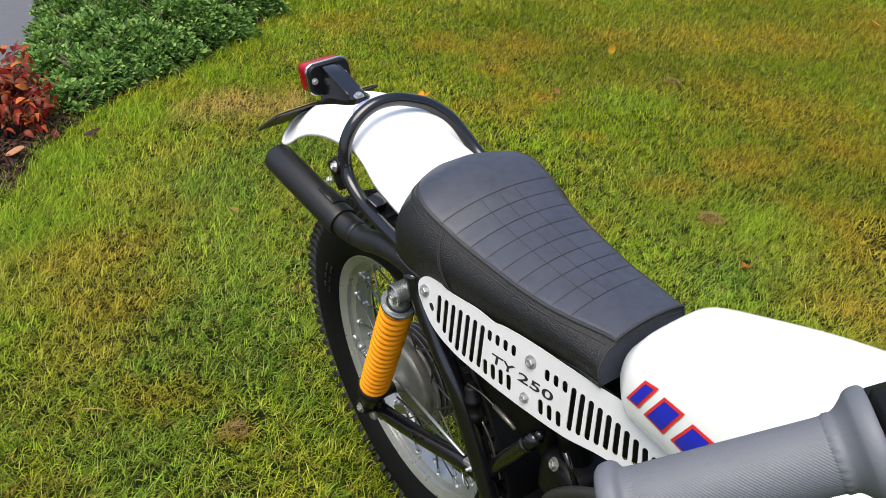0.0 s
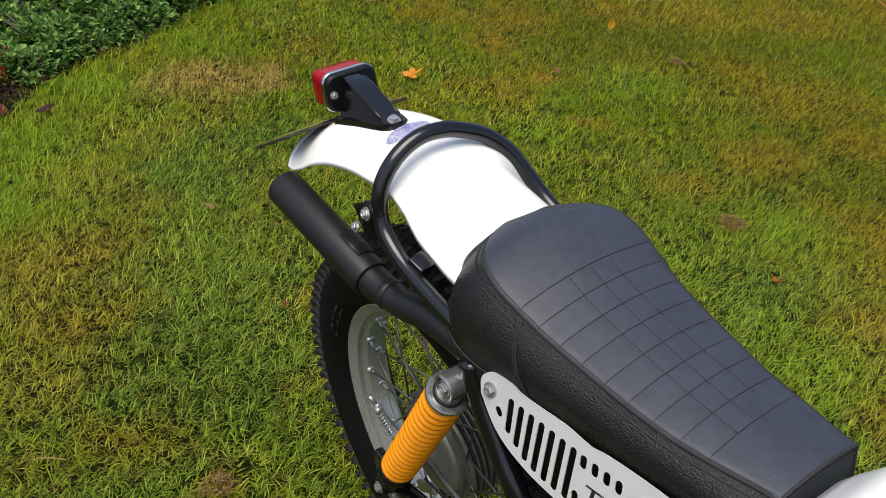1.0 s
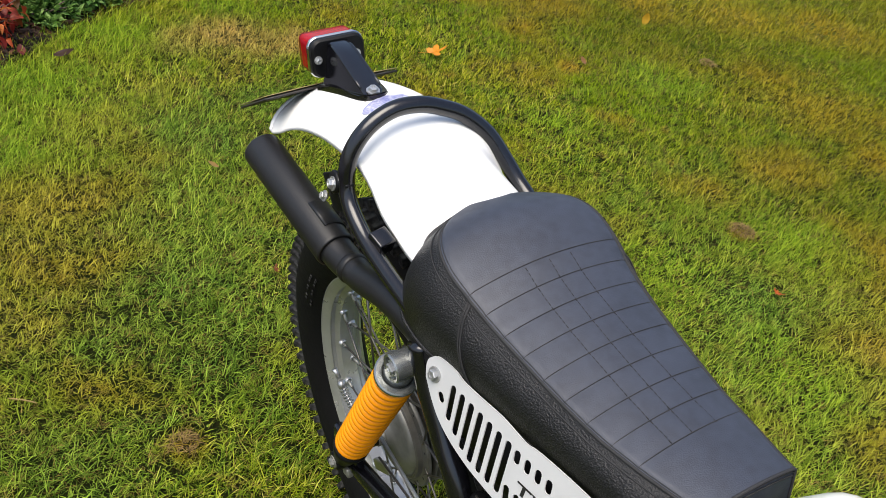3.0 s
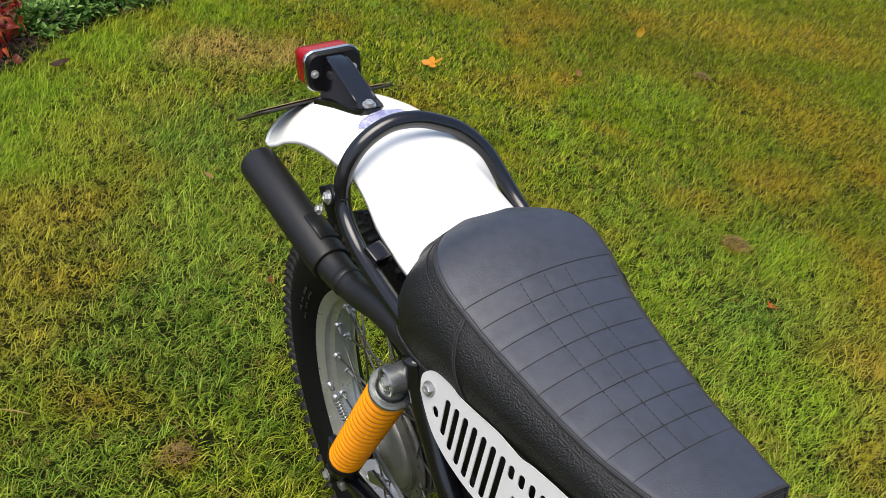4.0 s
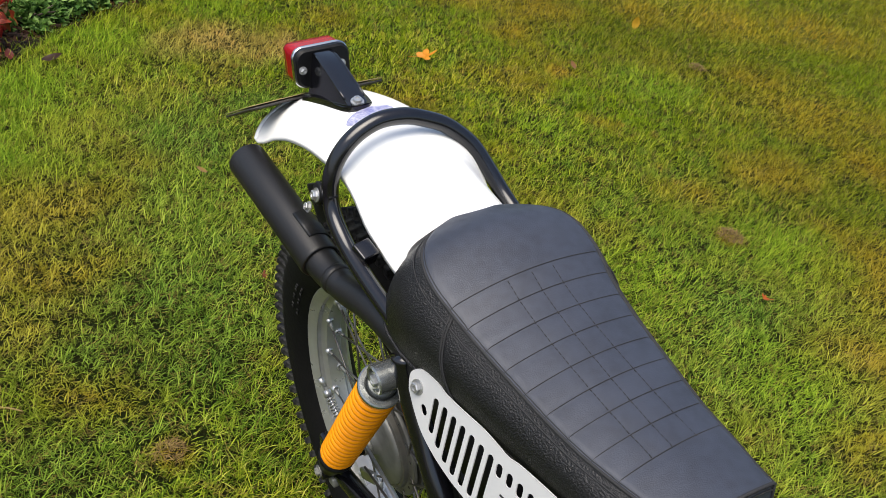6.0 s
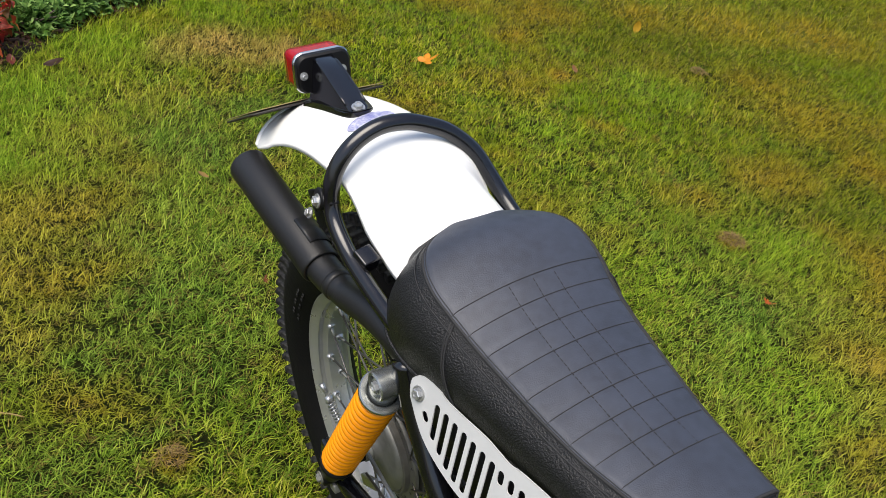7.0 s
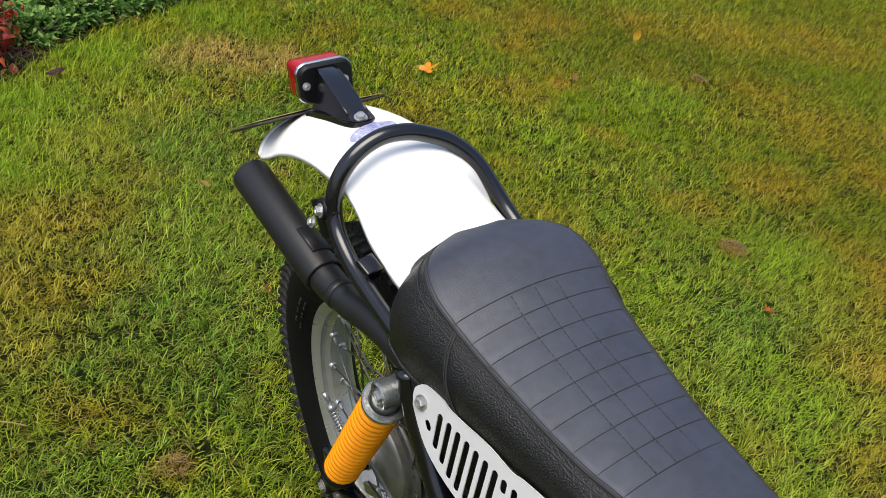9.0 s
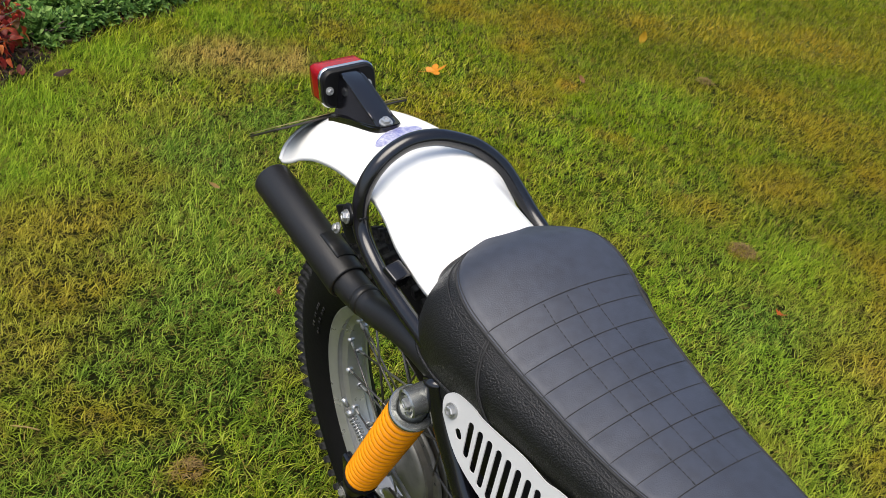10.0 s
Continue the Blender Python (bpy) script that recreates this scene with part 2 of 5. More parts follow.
def wheel():
    # rim: a shallow channel with rolled flanges
    bm = bmesh.new()
    prof = [(0.229, -0.034), (0.2335, -0.033), (0.234, -0.030), (0.222, -0.026), (0.218, -0.014), (0.212, -0.010), (0.212, 0.010), (0.218, 0.014), (0.222, 0.026),
            (0.234, 0.030), (0.2335, 0.033), (0.229, 0.034), (0.2235, 0.0300), (0.2185, 0.0275), (0.2155, 0.0250), (0.2175, 0.0220), (0.2170, 0.0170), (0.2130, 0.0145), (0.2080, 0.0115), (0.2080, -0.0115), (0.2130, -0.0145), (0.2170, -0.0170), (0.2175, -0.0220), (0.2155, -0.0250), (0.2185, -0.0275), (0.2235, -0.0300)]
    lathe(bm, [(r * 1.003, h) for r, h in prof], HUB, (1, 0, 0), 96, closed=True)
    rim = sharp(part("rear_wheel", bm, M_RIM, bike, "spoked rear wheel with alloy rim"), 28)
    # tyre carcass and tread blocks
    bm = bmesh.new()
    prof = [(0.228, -0.030), (0.236, -0.038), (0.255, -0.049), (0.28, -0.053), (0.303, -0.047), (0.314, -0.032), (0.318, 0.0),
            (0.314, 0.032), (0.303, 0.047), (0.28, 0.053), (0.255, 0.049), (0.236, 0.038), (0.228, 0.030)]
    lathe(bm, prof, HUB, (1, 0, 0), 96)
    part("tyre", bm, M_RUBBER, rim, "knobbly black trials tyre")
    # worn raised marks on the sidewall
    bm = bmesh.new()
    for r, out, step in ((0.256, -0.0495, 1.9), (0.247, -0.0455, 2.2)):
        for k in range(9):
            if k in (3, 6):
                continue
            a = radians(60 + step * k)
            block(bm, HUB + Vector((out, r * math.sin(a), r * math.cos(a))), (0.0016, 0.0045, 0.0045), Matrix.Rotation(-a, 4, "X"), 0)
    part("sidewall_marks", bm, M_KNOB, rim)
    rng = random.Random(3)
    rows = 82
    cubes = []
    for sx in (0.019, 0.020):
        bm = bmesh.new()
        bmesh.ops.create_cube(bm, size=1, matrix=Matrix.Diagonal((sx, 0.0120, 0.022, 1)))
        for v in bm.verts:
            if v.co.z > 0:
                v.co.x *= 0.88
                v.co.y *= 0.84
        bmesh.ops.bevel(bm, geom=list(bm.edges), offset=0.0009, segments=1, affect="EDGES")
        me = bpy.data.meshes.new("tread_block")
        bm.to_mesh(me)
        bm.free()
        me.materials.append(M_KNOB)
        cubes.append(me)
    far = bmesh.new()
    for i in range(rows):
        for x, r, kind_i, lean, off in ((-0.0435, 0.309, 0, 24, 0.0), (-0.017, 0.320, 1, 8, 0.5), (0.017, 0.320, 1, -8, 0.0), (0.043, 0.309, 0, -26, 0.5)):
            a = 6.28319 * (i + off) / rows
            m = Matrix.Translation(HUB) @ Matrix.Rotation(a + rng.uniform(-0.003, 0.003), 4, "X") @ Matrix.Translation((x, 0, r)) @ Matrix.Rotation(radians(-lean), 4, "Y")
            if x > 0.04:
                bmesh.ops.create_cube(far, size=1, matrix=m @ Matrix.Diagonal((0.0175, 0.0115, 0.021, 1)))
                continue
            ob = new("tread_block", cubes[kind_i])
            ob.parent = rim
            ob.matrix_local = m
    part("shoulder_blocks", far, M_KNOB, rim, smooth=False, kind="stuff")
    # drum hub: recessed brake plate, drilled flange, cooling fins
    bm = bmesh.new()
    prof = [(0.066, -0.024), (0.070, -0.026), (0.0725, -0.024), (0.0730, -0.017), (0.0860, -0.016), (0.0875, -0.014), (0.0875, -0.011), (0.0790, -0.009)]
    for k in range(4):
        h = -0.004 + 0.009 * k
        prof += [(0.073, h - 0.002), (0.073, h), (0.0865, h + 0.001), (0.0865, h + 0.0035), (0.073, h + 0.0045)]
    prof += [(0.070, 0.034), (0.05, 0.038), (0.03, 0.050), (0, 0.051)]
    lathe(bm, prof, HUB, (1, 0, 0), 64)
    hub = sharp(part("hub", bm, M_HUB, rim, "grimy alloy brake hub"), 40)
    bm = bmesh.new()
    lathe(bm, [(0, -0.042), (0.017, -0.042), (0.019, -0.036), (0.036, -0.0335), (0.058, -0.0315), (0.064, -0.0295), (0.067, -0.025), (0.067, -0.018)], HUB, (1, 0, 0), 56)
    part("brake_plate", bm, M_ALLOY, rim, "dull alloy brake backing plate")
    bm = bmesh.new()
    for k in range(18):
        a = 6.28319 * (k + 0.5) / 18
        lathe(bm, [(0, 0), (0.0026, 0), (0.0026, 0.0006), (0, 0.0007)], HUB + Vector((-0.0162, 0.0795 * math.sin(a), 0.0795 * math.cos(a))), (-1, 0, 0), 8)
    part("flange_holes", bm, M_INK, rim)
    # spokes with nipples
    for i in range(36):
        a = 6.28319 * (i + 0.5) / 36
        side = -1 if i % 2 else 1
        cross = (1 if (i // 2) % 2 else -1) * 0.62
        x0 = -0.016 if side < 0 else 0.030
        p0 = HUB + Vector((x0, 0.0795 * math.sin(a + cross), 0.0795 * math.cos(a + cross)))
        p1 = HUB + Vector((0.008 * side, 0.210 * math.sin(a), 0.210 * math.cos(a)))
        d = (p1 - p0).normalized()
        bm = bmesh.new()
        tube(bm, [p0, p1], 0.0017, 6)
        part("spoke", bm, M_DULLSTEEL, rim)
        bm = bmesh.new()
        tube(bm, [p1 - d * 0.018, p1 - d * 0.007, p1 - d * 0.004, p1 + d * 0.003], [0.0024, 0.0028, 0.0032, 0.0034], 8)
        part("spoke_nipple", bm, M_ALLOY, rim)
        # raised eyelet of the rim round the nipple
        bm = bmesh.new()
        lathe(bm, [(0.0030, 0.0010), (0.0036, 0.0034), (0.0050, 0.0042), (0.0064, 0.0032), (0.0070, 0.0004), (0.0072, -0.002)], HUB + Vector((0.008 * side, 0.2088 * math.sin(a), 0.2088 * math.cos(a))), (Vector((-0.25 * side, -math.sin(a), -math.cos(a)))), 14)
        part("eyelet", bm, M_STEEL, rim)
    return rim


def seat_tables():
    width = [(-0.505, 0.0485), (-0.44, 0.0585), (-0.40, 0.0645), (-0.36, 0.0700), (-0.30, 0.0765), (-0.25, 0.0835), (-0.225, 0.0880), (-0.20, 0.0905)]
    top = [(-0.505, 0.7655), (-0.41, 0.7625), (-0.33, 0.767), (-0.26, 0.777), (-0.215, 0.7915), (-0.165, 0.8030), (-0.12, 0.7985)]
    low_w = [(-0.505, 0.074), (-0.46, 0.0705), (-0.40, 0.0725), (-0.30, 0.091), (-0.23, 0.104), (-0.17, 0.112)]
    low_z = [(-0.505, 0.718), (-0.40, 0.700), (-0.26, 0.700), (-0.17, 0.702), (-0.09, 0.722)]
    return width, top, low_w, low_z


SEAT_X = 0.0145


def seat_x(y):
    """The seat's middle line; its nose sits a little towards the left."""
    return SEAT_X + 0.0058 * min(1, max(0, (-0.40 - y) / 0.095))


def seat():
    width, top, low_w, low_z = seat_tables()
    n, m = 130, 34
    y_front, y_foot, y_round, y_back = -0.497, -0.506, -0.200, -0.118
    rows_y = [-0.2245, -0.2475, -0.2735, -0.2997, -0.3274, -0.3543, -0.3810, -0.4080, -0.4350]
    skew = 0.0024
    cols_x = [(-0.0262, -0.0208), (0.0008, 0.0008), (0.0255, 0.0275)]

    def col_at(c, y):
        return c[0] + (c[1] - c[0]) * (rows_y[0] - y) / (rows_y[0] - rows_y[-1])


    def half(y, table, start, end):
        w = curve_at(table, min(y, start))
        if y > start:
            w *= math.sqrt(max(0.0, 1 - ((y - start) / (end - start)) ** 2.1))
        return w

    ys = [y_front + (y_back - y_front) * (1 - (1 - i / n) ** 2.2) for i in range(n + 1)]
    bm = bmesh.new()
    grid = []
    for y in ys:
        w, z0 = half(y, width, y_round, y_back), curve_at(top, y)
        row = []
        for j in range(-m, m + 1):
            u = j / m
            x = w * u
            z = z0 + 0.011 * (1 - u * u) * (w / 0.08)
            dip = 0.0
            if rows_y[-1] - 0.006 < y < rows_y[0] + 0.006:
                dip += 0.0007 * max(math.exp(-((y - skew * u - r) / 0.0030) ** 2) for r in rows_y)
                dip += 0.0002 * max(math.exp(-((x - col_at(c, y)) / 0.003) ** 2) for c in cols_x)
            if abs(u) > 0.9:
                z -= 0.0025 * ((abs(u) - 0.9) / 0.1) ** 2
            row.append((seat_x(y) + x, y, z - dip))
        grid.append(row)
    strip(bm, grid)
    cover = part("seat", bm, M_VINYL_SHEEN, bike, "black vinyl seat with quilted stitching")
    # skirt: side panels flaring down to the base, round the back as well
    bm = bmesh.new()
    y_low = -0.088

    def skirt(sgn):
        rows = []
        for i, y in enumerate(ys):
            s = i / n
            w, z0 = half(y, width, y_round, y_back), curve_at(top, y)
            yb = y + (y_low - y_back) * max(0, (y - y_front) / (y_back - y_front)) ** 6
            yl = y_foot + (y_low - y_foot) * (y - y_front) / (y_back - y_front)
            wl = half(yl, low_w, -0.160, y_low)
            if sgn > 0:
                wl -= 0.030 * min(1, max(0, (-0.42 - yl) / 0.085))
            zl = curve_at(low_z, yl)
            col = []
            for k in range(9):
                f = k / 8
                bulge = 0.012 * math.sin(math.pi * f ** 0.8) * (1 if w > 0.02 else 0.4) * (min(1, max(0.1, 1 - (-0.40 - y) / 0.08)) if sgn > 0 else 1)
                x = w + (wl - w) * f ** 0.8 + bulge
                yy = y + (yl - y) * f + (bulge if i > n * 0.8 else 0) * 0.5
                col.append((seat_x(y) + sgn * x * (1 if i < n else 0), yy, z0 - 0.004 + (zl - z0 + 0.004) * f))
            rows.append(col)
        return rows

    left, right = skirt(-1), skirt(1)
    strip(bm, left)
    strip(bm, right)
    front = []
    for k in range(9):
        a, b = Vector(left[0][k]), Vector(right[0][k])
        lift = 1 - k / 8
        front.append([a.lerp(b, j / (2 * m)) + Vector((0, 0, (grid[0][j][2] - grid[0][0][2]) * lift)) for j in range(2 * m + 1)])
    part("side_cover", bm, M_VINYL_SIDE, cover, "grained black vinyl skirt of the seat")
    bm = bmesh.new()
    strip(bm, front)
    part("front_cover", bm, M_VINYL_SHEEN, cover)
    # seams
    edge = [(seat_x(y) - half(y, width, y_round, y_back), y, curve_at(top, y) - 0.003) for y in ys]
    ring = [(x, y - 0.001, z) for x, y, z in grid[0][::-1]] + edge + [(2 * seat_x(y) - x, y, z) for x, y, z in edge[::-1]]
    bm = bmesh.new()
    tube(bm, ring, 0.0016, 6, closed=False)
    part("seam_piping", bm, M_THREAD, cover)
    for down, r in ((1.05, 0.0008), (0.42, 0.0006)):
        bm = bmesh.new()
        lo, hi = front[0], front[1]
        tube(bm, [Vector(a).lerp(Vector(b), down) + Vector((0, -0.0006, 0)) for a, b in zip(lo, hi)], r, 5)
        part("front_stitching", bm, M_THREAD, cover)
    for sgn, rows in ((-1, left), (1, right)):
        bm = bmesh.new()
        tube(bm, [Vector(r[0]).lerp(Vector(r[1]), 0.62) + Vector((sgn * 0.0006, 0, 0)) for r in rows[1:-8]], 0.0007, 5)
        part("side_stitching", bm, M_THREAD, cover)
    bm = bmesh.new()
    tube(bm, [rows_at[-1] for rows_at in left] + [rows_at[-1] for rows_at in right[::-1]][1:], 0.0024, 6)
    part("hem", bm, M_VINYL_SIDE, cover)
    for sgn in (-1, 1):
        bm = bmesh.new()
        tube(bm, [Vector(grid[i][m + sgn * (m - 1)]) + Vector((0, 0, 0.0001)) for i in range(1, n - 6)], 0.00045, 5)
        part("edge_stitching", bm, M_THREAD, cover)
    for sgn, idx, rows in ((-1, 0, left), (1, 0, right)):
        bm = bmesh.new()
        for off in (0.0, 0.0042):
            tube(bm, [Vector(p) + Vector((sgn * (0.0006 - off * 0.25), -0.0006 + off, 0)) for p in rows[0]], 0.0013 - off * 0.12, 6)
        part("corner_seam", bm, M_THREAD, cover)
        line = []
        for f in range(9):
            goal = -0.231 - 0.036 * f / 8
            k = next(i for i in range(n) if rows[i + 1][f][1] >= goal)
            p, q = Vector(rows[k][f]), Vector(rows[k + 1][f])
            line.append(p.lerp(q, (goal - p.y) / (q.y - p.y)) + Vector((sgn * 0.0004, 0, 0)))
        bm = bmesh.new()
        for off in (-0.0019, 0.0019):
            tube(bm, [p + Vector((0, off, 0)) for p in line], 0.0009, 6)
        part("side_seam", bm, M_THREAD, cover)
    for y in rows_y:
        bm = bmesh.new()
        line = []
        for u in [k / 12 - 1 for k in range(25)]:
            yy = y + skew * u
            wy = half(yy, width, y_round, y_back)
            line.append((seat_x(yy) + wy * u, yy, curve_at(top, yy) + 0.011 * (1 - u * u) * (wy / 0.08) - 0.0003 - 0.0025 * (max(0, abs(u) - 0.9) / 0.1) ** 2))
        tube(bm, line, 0.00045, 5)
        part("quilt_seam", bm, M_THREAD, cover)
    for c in cols_x:
        bm = bmesh.new()
        yy = rows_y[-1]
        while yy < rows_y[0] - 0.004:
            pts = []
            for k in range(3):
                y = yy + 0.0035 * k / 2
                x, w, z0 = col_at(c, y), half(y, width, y_round, y_back), curve_at(top, y)
                pts.append((SEAT_X + x, y, z0 + 0.011 * (1 - (x / w) ** 2) * (w / 0.08) - 0.0004))
            tube(bm, pts, 0.0006, 4)
            yy += 0.0055
        part("quilt_thread", bm, M_THREAD, cover)
    return cover


def guard_x(y):
    """The mudguard sits a little askew over the wheel."""
    return 0.0095 - 0.055 * y


def mudguard():
    crown = [(-0.30, 0.779), (-0.20, 0.794), (-0.10, 0.810), (0.0, 0.821), (0.06, 0.824), (0.11, 0.816), (0.18, 0.792), (0.22, 0.769), (0.255, 0.746)]
    half = [(-0.30, 0.050), (-0.20, 0.063), (-0.10, 0.069), (-0.04, 0.071), (0.0, 0.0735), (0.15, 0.0735), (0.22, 0.078), (0.255, 0.080)]
    drop = [(-0.30, 0.066), (-0.105, 0.072), (-0.073, 0.067), (-0.04, 0.0560), (-0.023, 0.038), (-0.005, 0.028), (0.02, 0.0265), (0.049, 0.032), (0.097, 0.0355), (0.145, 0.038), (0.19, 0.043), (0.22, 0.045), (0.255, 0.038)]
    rows = []
    for i in range(61):
        y = -0.30 + 0.555 * i / 60
        c, h, d = curve_at(crown, y), curve_at(half, y), curve_at(drop, y)
        side = float(np.interp(y, [-0.1, 0.0, 0.08, 0.2], [1.07, 1.0, 0.88, 0.88]))
        row = []
        for j in range(-16, 17):
            u = j / 16
            row.append((h * u * (side if u > 0 else 1), y - 0.012 * abs(u) ** 8 * (i / 60) ** 7, c - d * abs(u) ** 2.4))
        e = 1 - 0.7 * (i / 60) ** 14
        row = [(-h - 0.0085 * e, row[0][1], c - d - 0.009 * e), (-h - 0.0075 * e, row[0][1], c - d - 0.002 * e)] + row + [(h * side + 0.004 * e, row[-1][1], c - d - 0.003 * e), (h * side + 0.005 * e, row[-1][1], c - d - 0.007 * e)]
        rows.append([(guard_x(y) + x, y, z) for x, y, z in row])
    bm = bmesh.new()
    strip(bm, rows)
    thicken(bm, 0.003)
    tube(bm, [Vector(p) + Vector((0, 0.001, -0.0015)) for p in rows[-1][1:-1]], 0.0034, 8)
    guard = part("rear_mudguard", bm, M_WHITE, bike, "glossy white plastic rear mudguard")
    return guard


def frame_hoop():
    bm = bmesh.new()
    left = [(-0.080, -0.26, 0.700), (-0.088, -0.18, 0.716), (-0.091, -0.10, 0.7265), (-0.0915, -0.045, 0.7385), (-0.0905, -0.008, 0.7625), (-0.084, 0.003, 0.800), (-0.063, 0.006, 0.8300), (-0.031, 0.008, 0.8455)]
    right = [(0.030, 0.004, 0.8365), (0.056, -0.002, 0.8235), (0.081, -0.014, 0.800), (0.0955, -0.032, 0.772), (0.103, -0.053, 0.7505), (0.107, -0.085, 0.734), (0.104, -0.13, 0.720), (0.098, -0.19, 0.714), (0.088, -0.26, 0.70)]
    pts = left + [(0.002, 0.007, 0.8455)] + right
    tube(bm, spline(pts, 8), 0.0095, 14)
    return part("frame_loop", bm, M_BLACK, bike, "black painted tubular loop over the mudguard")


def tail_light():
    bm = bmesh.new()
    sections = [(0.086, 0.0125, 0.814, 0.8245), (0.098, 0.018, 0.812, 0.8270), (0.115, 0.0195, 0.808, 0.8295), (0.135, 0.0195, 0.802, 0.8325), (0.160, 0.0195, 0.793, 0.8365), (0.180, 0.0195, 0.786, 0.8385), (0.197, 0.0195, 0.782, 0.8370)]
    rows = []
    for y, h, lo, hi in sections:
        rows.append([(-h - 0.002, y, lo), (-h, y, lo + 0.1 * (hi - lo)), (-0.0135, y, hi - 0.0050), (-0.0127, y, hi - 0.0022), (-0.0110, y, hi - 0.0006), (-0.0085, y, hi), (0.0085, y, hi), (0.0110, y, hi - 0.0006), (0.0127, y, hi - 0.0022), (0.0135, y, hi - 0.0050), (h, y, lo + 0.1 * (hi - lo)), (h + 0.002, y, lo)])
    vs = strip(bm, [[(x - 0.0125 + 0.045 * (y - 0.086), y, z) for x, y, z in r] for r in rows])
    for r in (vs[0], vs[-1]):
        bm.faces.new(r)
    for a, b in zip(vs, vs[1:]):
        bm.faces.new((a[0], b[0], b[-1], a[-1]))
    body = part("tail_light", bm, M_BLACK, bike, "glossy black tail light bracket with red lens")
    sharp(body, 44)
    # raised beads along the two edges
    for side in (-1, 1):
        bm = bmesh.new()
        tube(bm, [(side * 0.0122 - 0.0125 + 0.045 * (y - 0.086), y, hi - 0.0012) for y, h, lo, hi in sections[1:]], 0.0017, 8)
        part("edge_bead", bm, M_BLACK, body)
    # foot flange, rounded at the front round its bolt
    rim_line = [(0.0, 0.074), (0.008, 0.0755), (0.0145, 0.081), (0.0185, 0.092), (0.0215, 0.110), (0.024, 0.135), (0.0255, 0.165), (0.0255, 0.194)]
    outline = [(x, y) for x, y in rim_line] + [(-x, y) for x, y in rim_line[:0:-1]]
    bm = bmesh.new()
    low, top = [], []
    for x, y in outline:
        z = float(np.interp(y, [0.074, 0.112, 0.135, 0.165, 0.195], [0.8255, 0.8180, 0.8120, 0.8010, 0.7880])) - 9 * x * x
        low.append(bm.verts.new((x - 0.012, y, z - 0.005)))
        top.append(bm.verts.new((x - 0.012, y, z + 0.003)))
    bm.faces.new(low)
    bm.faces.new(top)
    for k in range(len(low)):
        bm.faces.new((low[k - 1], low[k], top[k], top[k - 1]))
    bmesh.ops.bevel(bm, geom=[e for e in bm.edges if e.verts[0] in top and e.verts[1] in top], offset=0.0015, segments=2, affect="EDGES")
    sharp(part("foot_flange", bm, M_BLACK, body), 40)
    C = Vector((-0.0055, 0.2015, 0.8160))
    T = pose(0, 0, 0, -10, 0, 0)

    def shell(name, mat, stations):
        """A rounded rectangle lofted through stations of (depth, half width, half height, corner)."""
        rows = []
        for d, w, h, r in stations:
            loop = []
            for cx, cz, a0 in ((w - r, h - r, 0), (-w + r, h - r, 90), (-w + r, -h + r, 180), (w - r, -h + r, 270)):
                for k in range(7):
                    a = radians(a0 + 15 * k)
                    loop.append(C + T @ Vector((cx + r * math.cos(a), d, cz + r * math.sin(a))))
            rows.append(loop)
        b2 = bmesh.new()
        vs = strip(b2, rows, closed=True)
        b2.faces.new(vs[0])
        b2.faces.new(vs[-1][::-1])
        return sharp(part(name, b2, mat, body), 35)

    shell("lamp_base", M_PLASTIC, [(-0.005, 0.033, 0.0215, 0.011), (-0.002, 0.0355, 0.0240, 0.013), (0.004, 0.0355, 0.0240, 0.013)])
    shell("trim_ring", M_CHROME, [(0.004, 0.036, 0.0245, 0.013), (0.005, 0.0372, 0.0257, 0.014), (0.0085, 0.0372, 0.0257, 0.014), (0.010, 0.036, 0.0245, 0.013)])
    shell("lens", M_RED, [(0.010, 0.0355, 0.0243, 0.012), (0.030, 0.0345, 0.0235, 0.010), (0.041, 0.0337, 0.0228, 0.008), (0.0445, 0.032, 0.0210, 0.007), (0.046, 0.02, 0.014, 0.006)])
    for x in (-0.0285, 0.0230):
        bolt("lamp_bolt", C + T @ Vector((x, -0.0055, 0.0)), T @ Vector((0, -1, 0)), body, 0.0036)
    bolt("foot_bolt", (-0.0135, 0.087, 0.8250), (0, -0.15, 1), body, 0.0055)
    return body


def number_plate():
    rows = []
    for i in range(9):
        f = i / 8
        rows.append([(-0.0075 + 0.0905 * u, 0.213 + 0.111 * f, 0.7735 - 0.070 * f - 0.002 * abs(u) ** 1.5) for u in [k / 8 - 1 for k in range(17)]])
    bm = bmesh.new()
    strip(bm, rows)
    thicken(bm, 0.003)
    p = part("number_plate", bm, M_PLATE, bike, "number plate under the tail light, black behind and yellow in front")
    bm = bmesh.new()
    strip(bm, [[(x, y, z + 0.0030) for x, y, z in r] for r in rows])
    thicken(bm, 0.0009)
    part("plate_face", bm, M_PLATEEDGE, p, "worn yellow plate face")
    return p


SIL_A, SIL_B, SIL_R = Vector((-0.0940, 0.0206, 0.6673)), Vector((-0.1110, 0.2085, 0.7037)), 0.0246


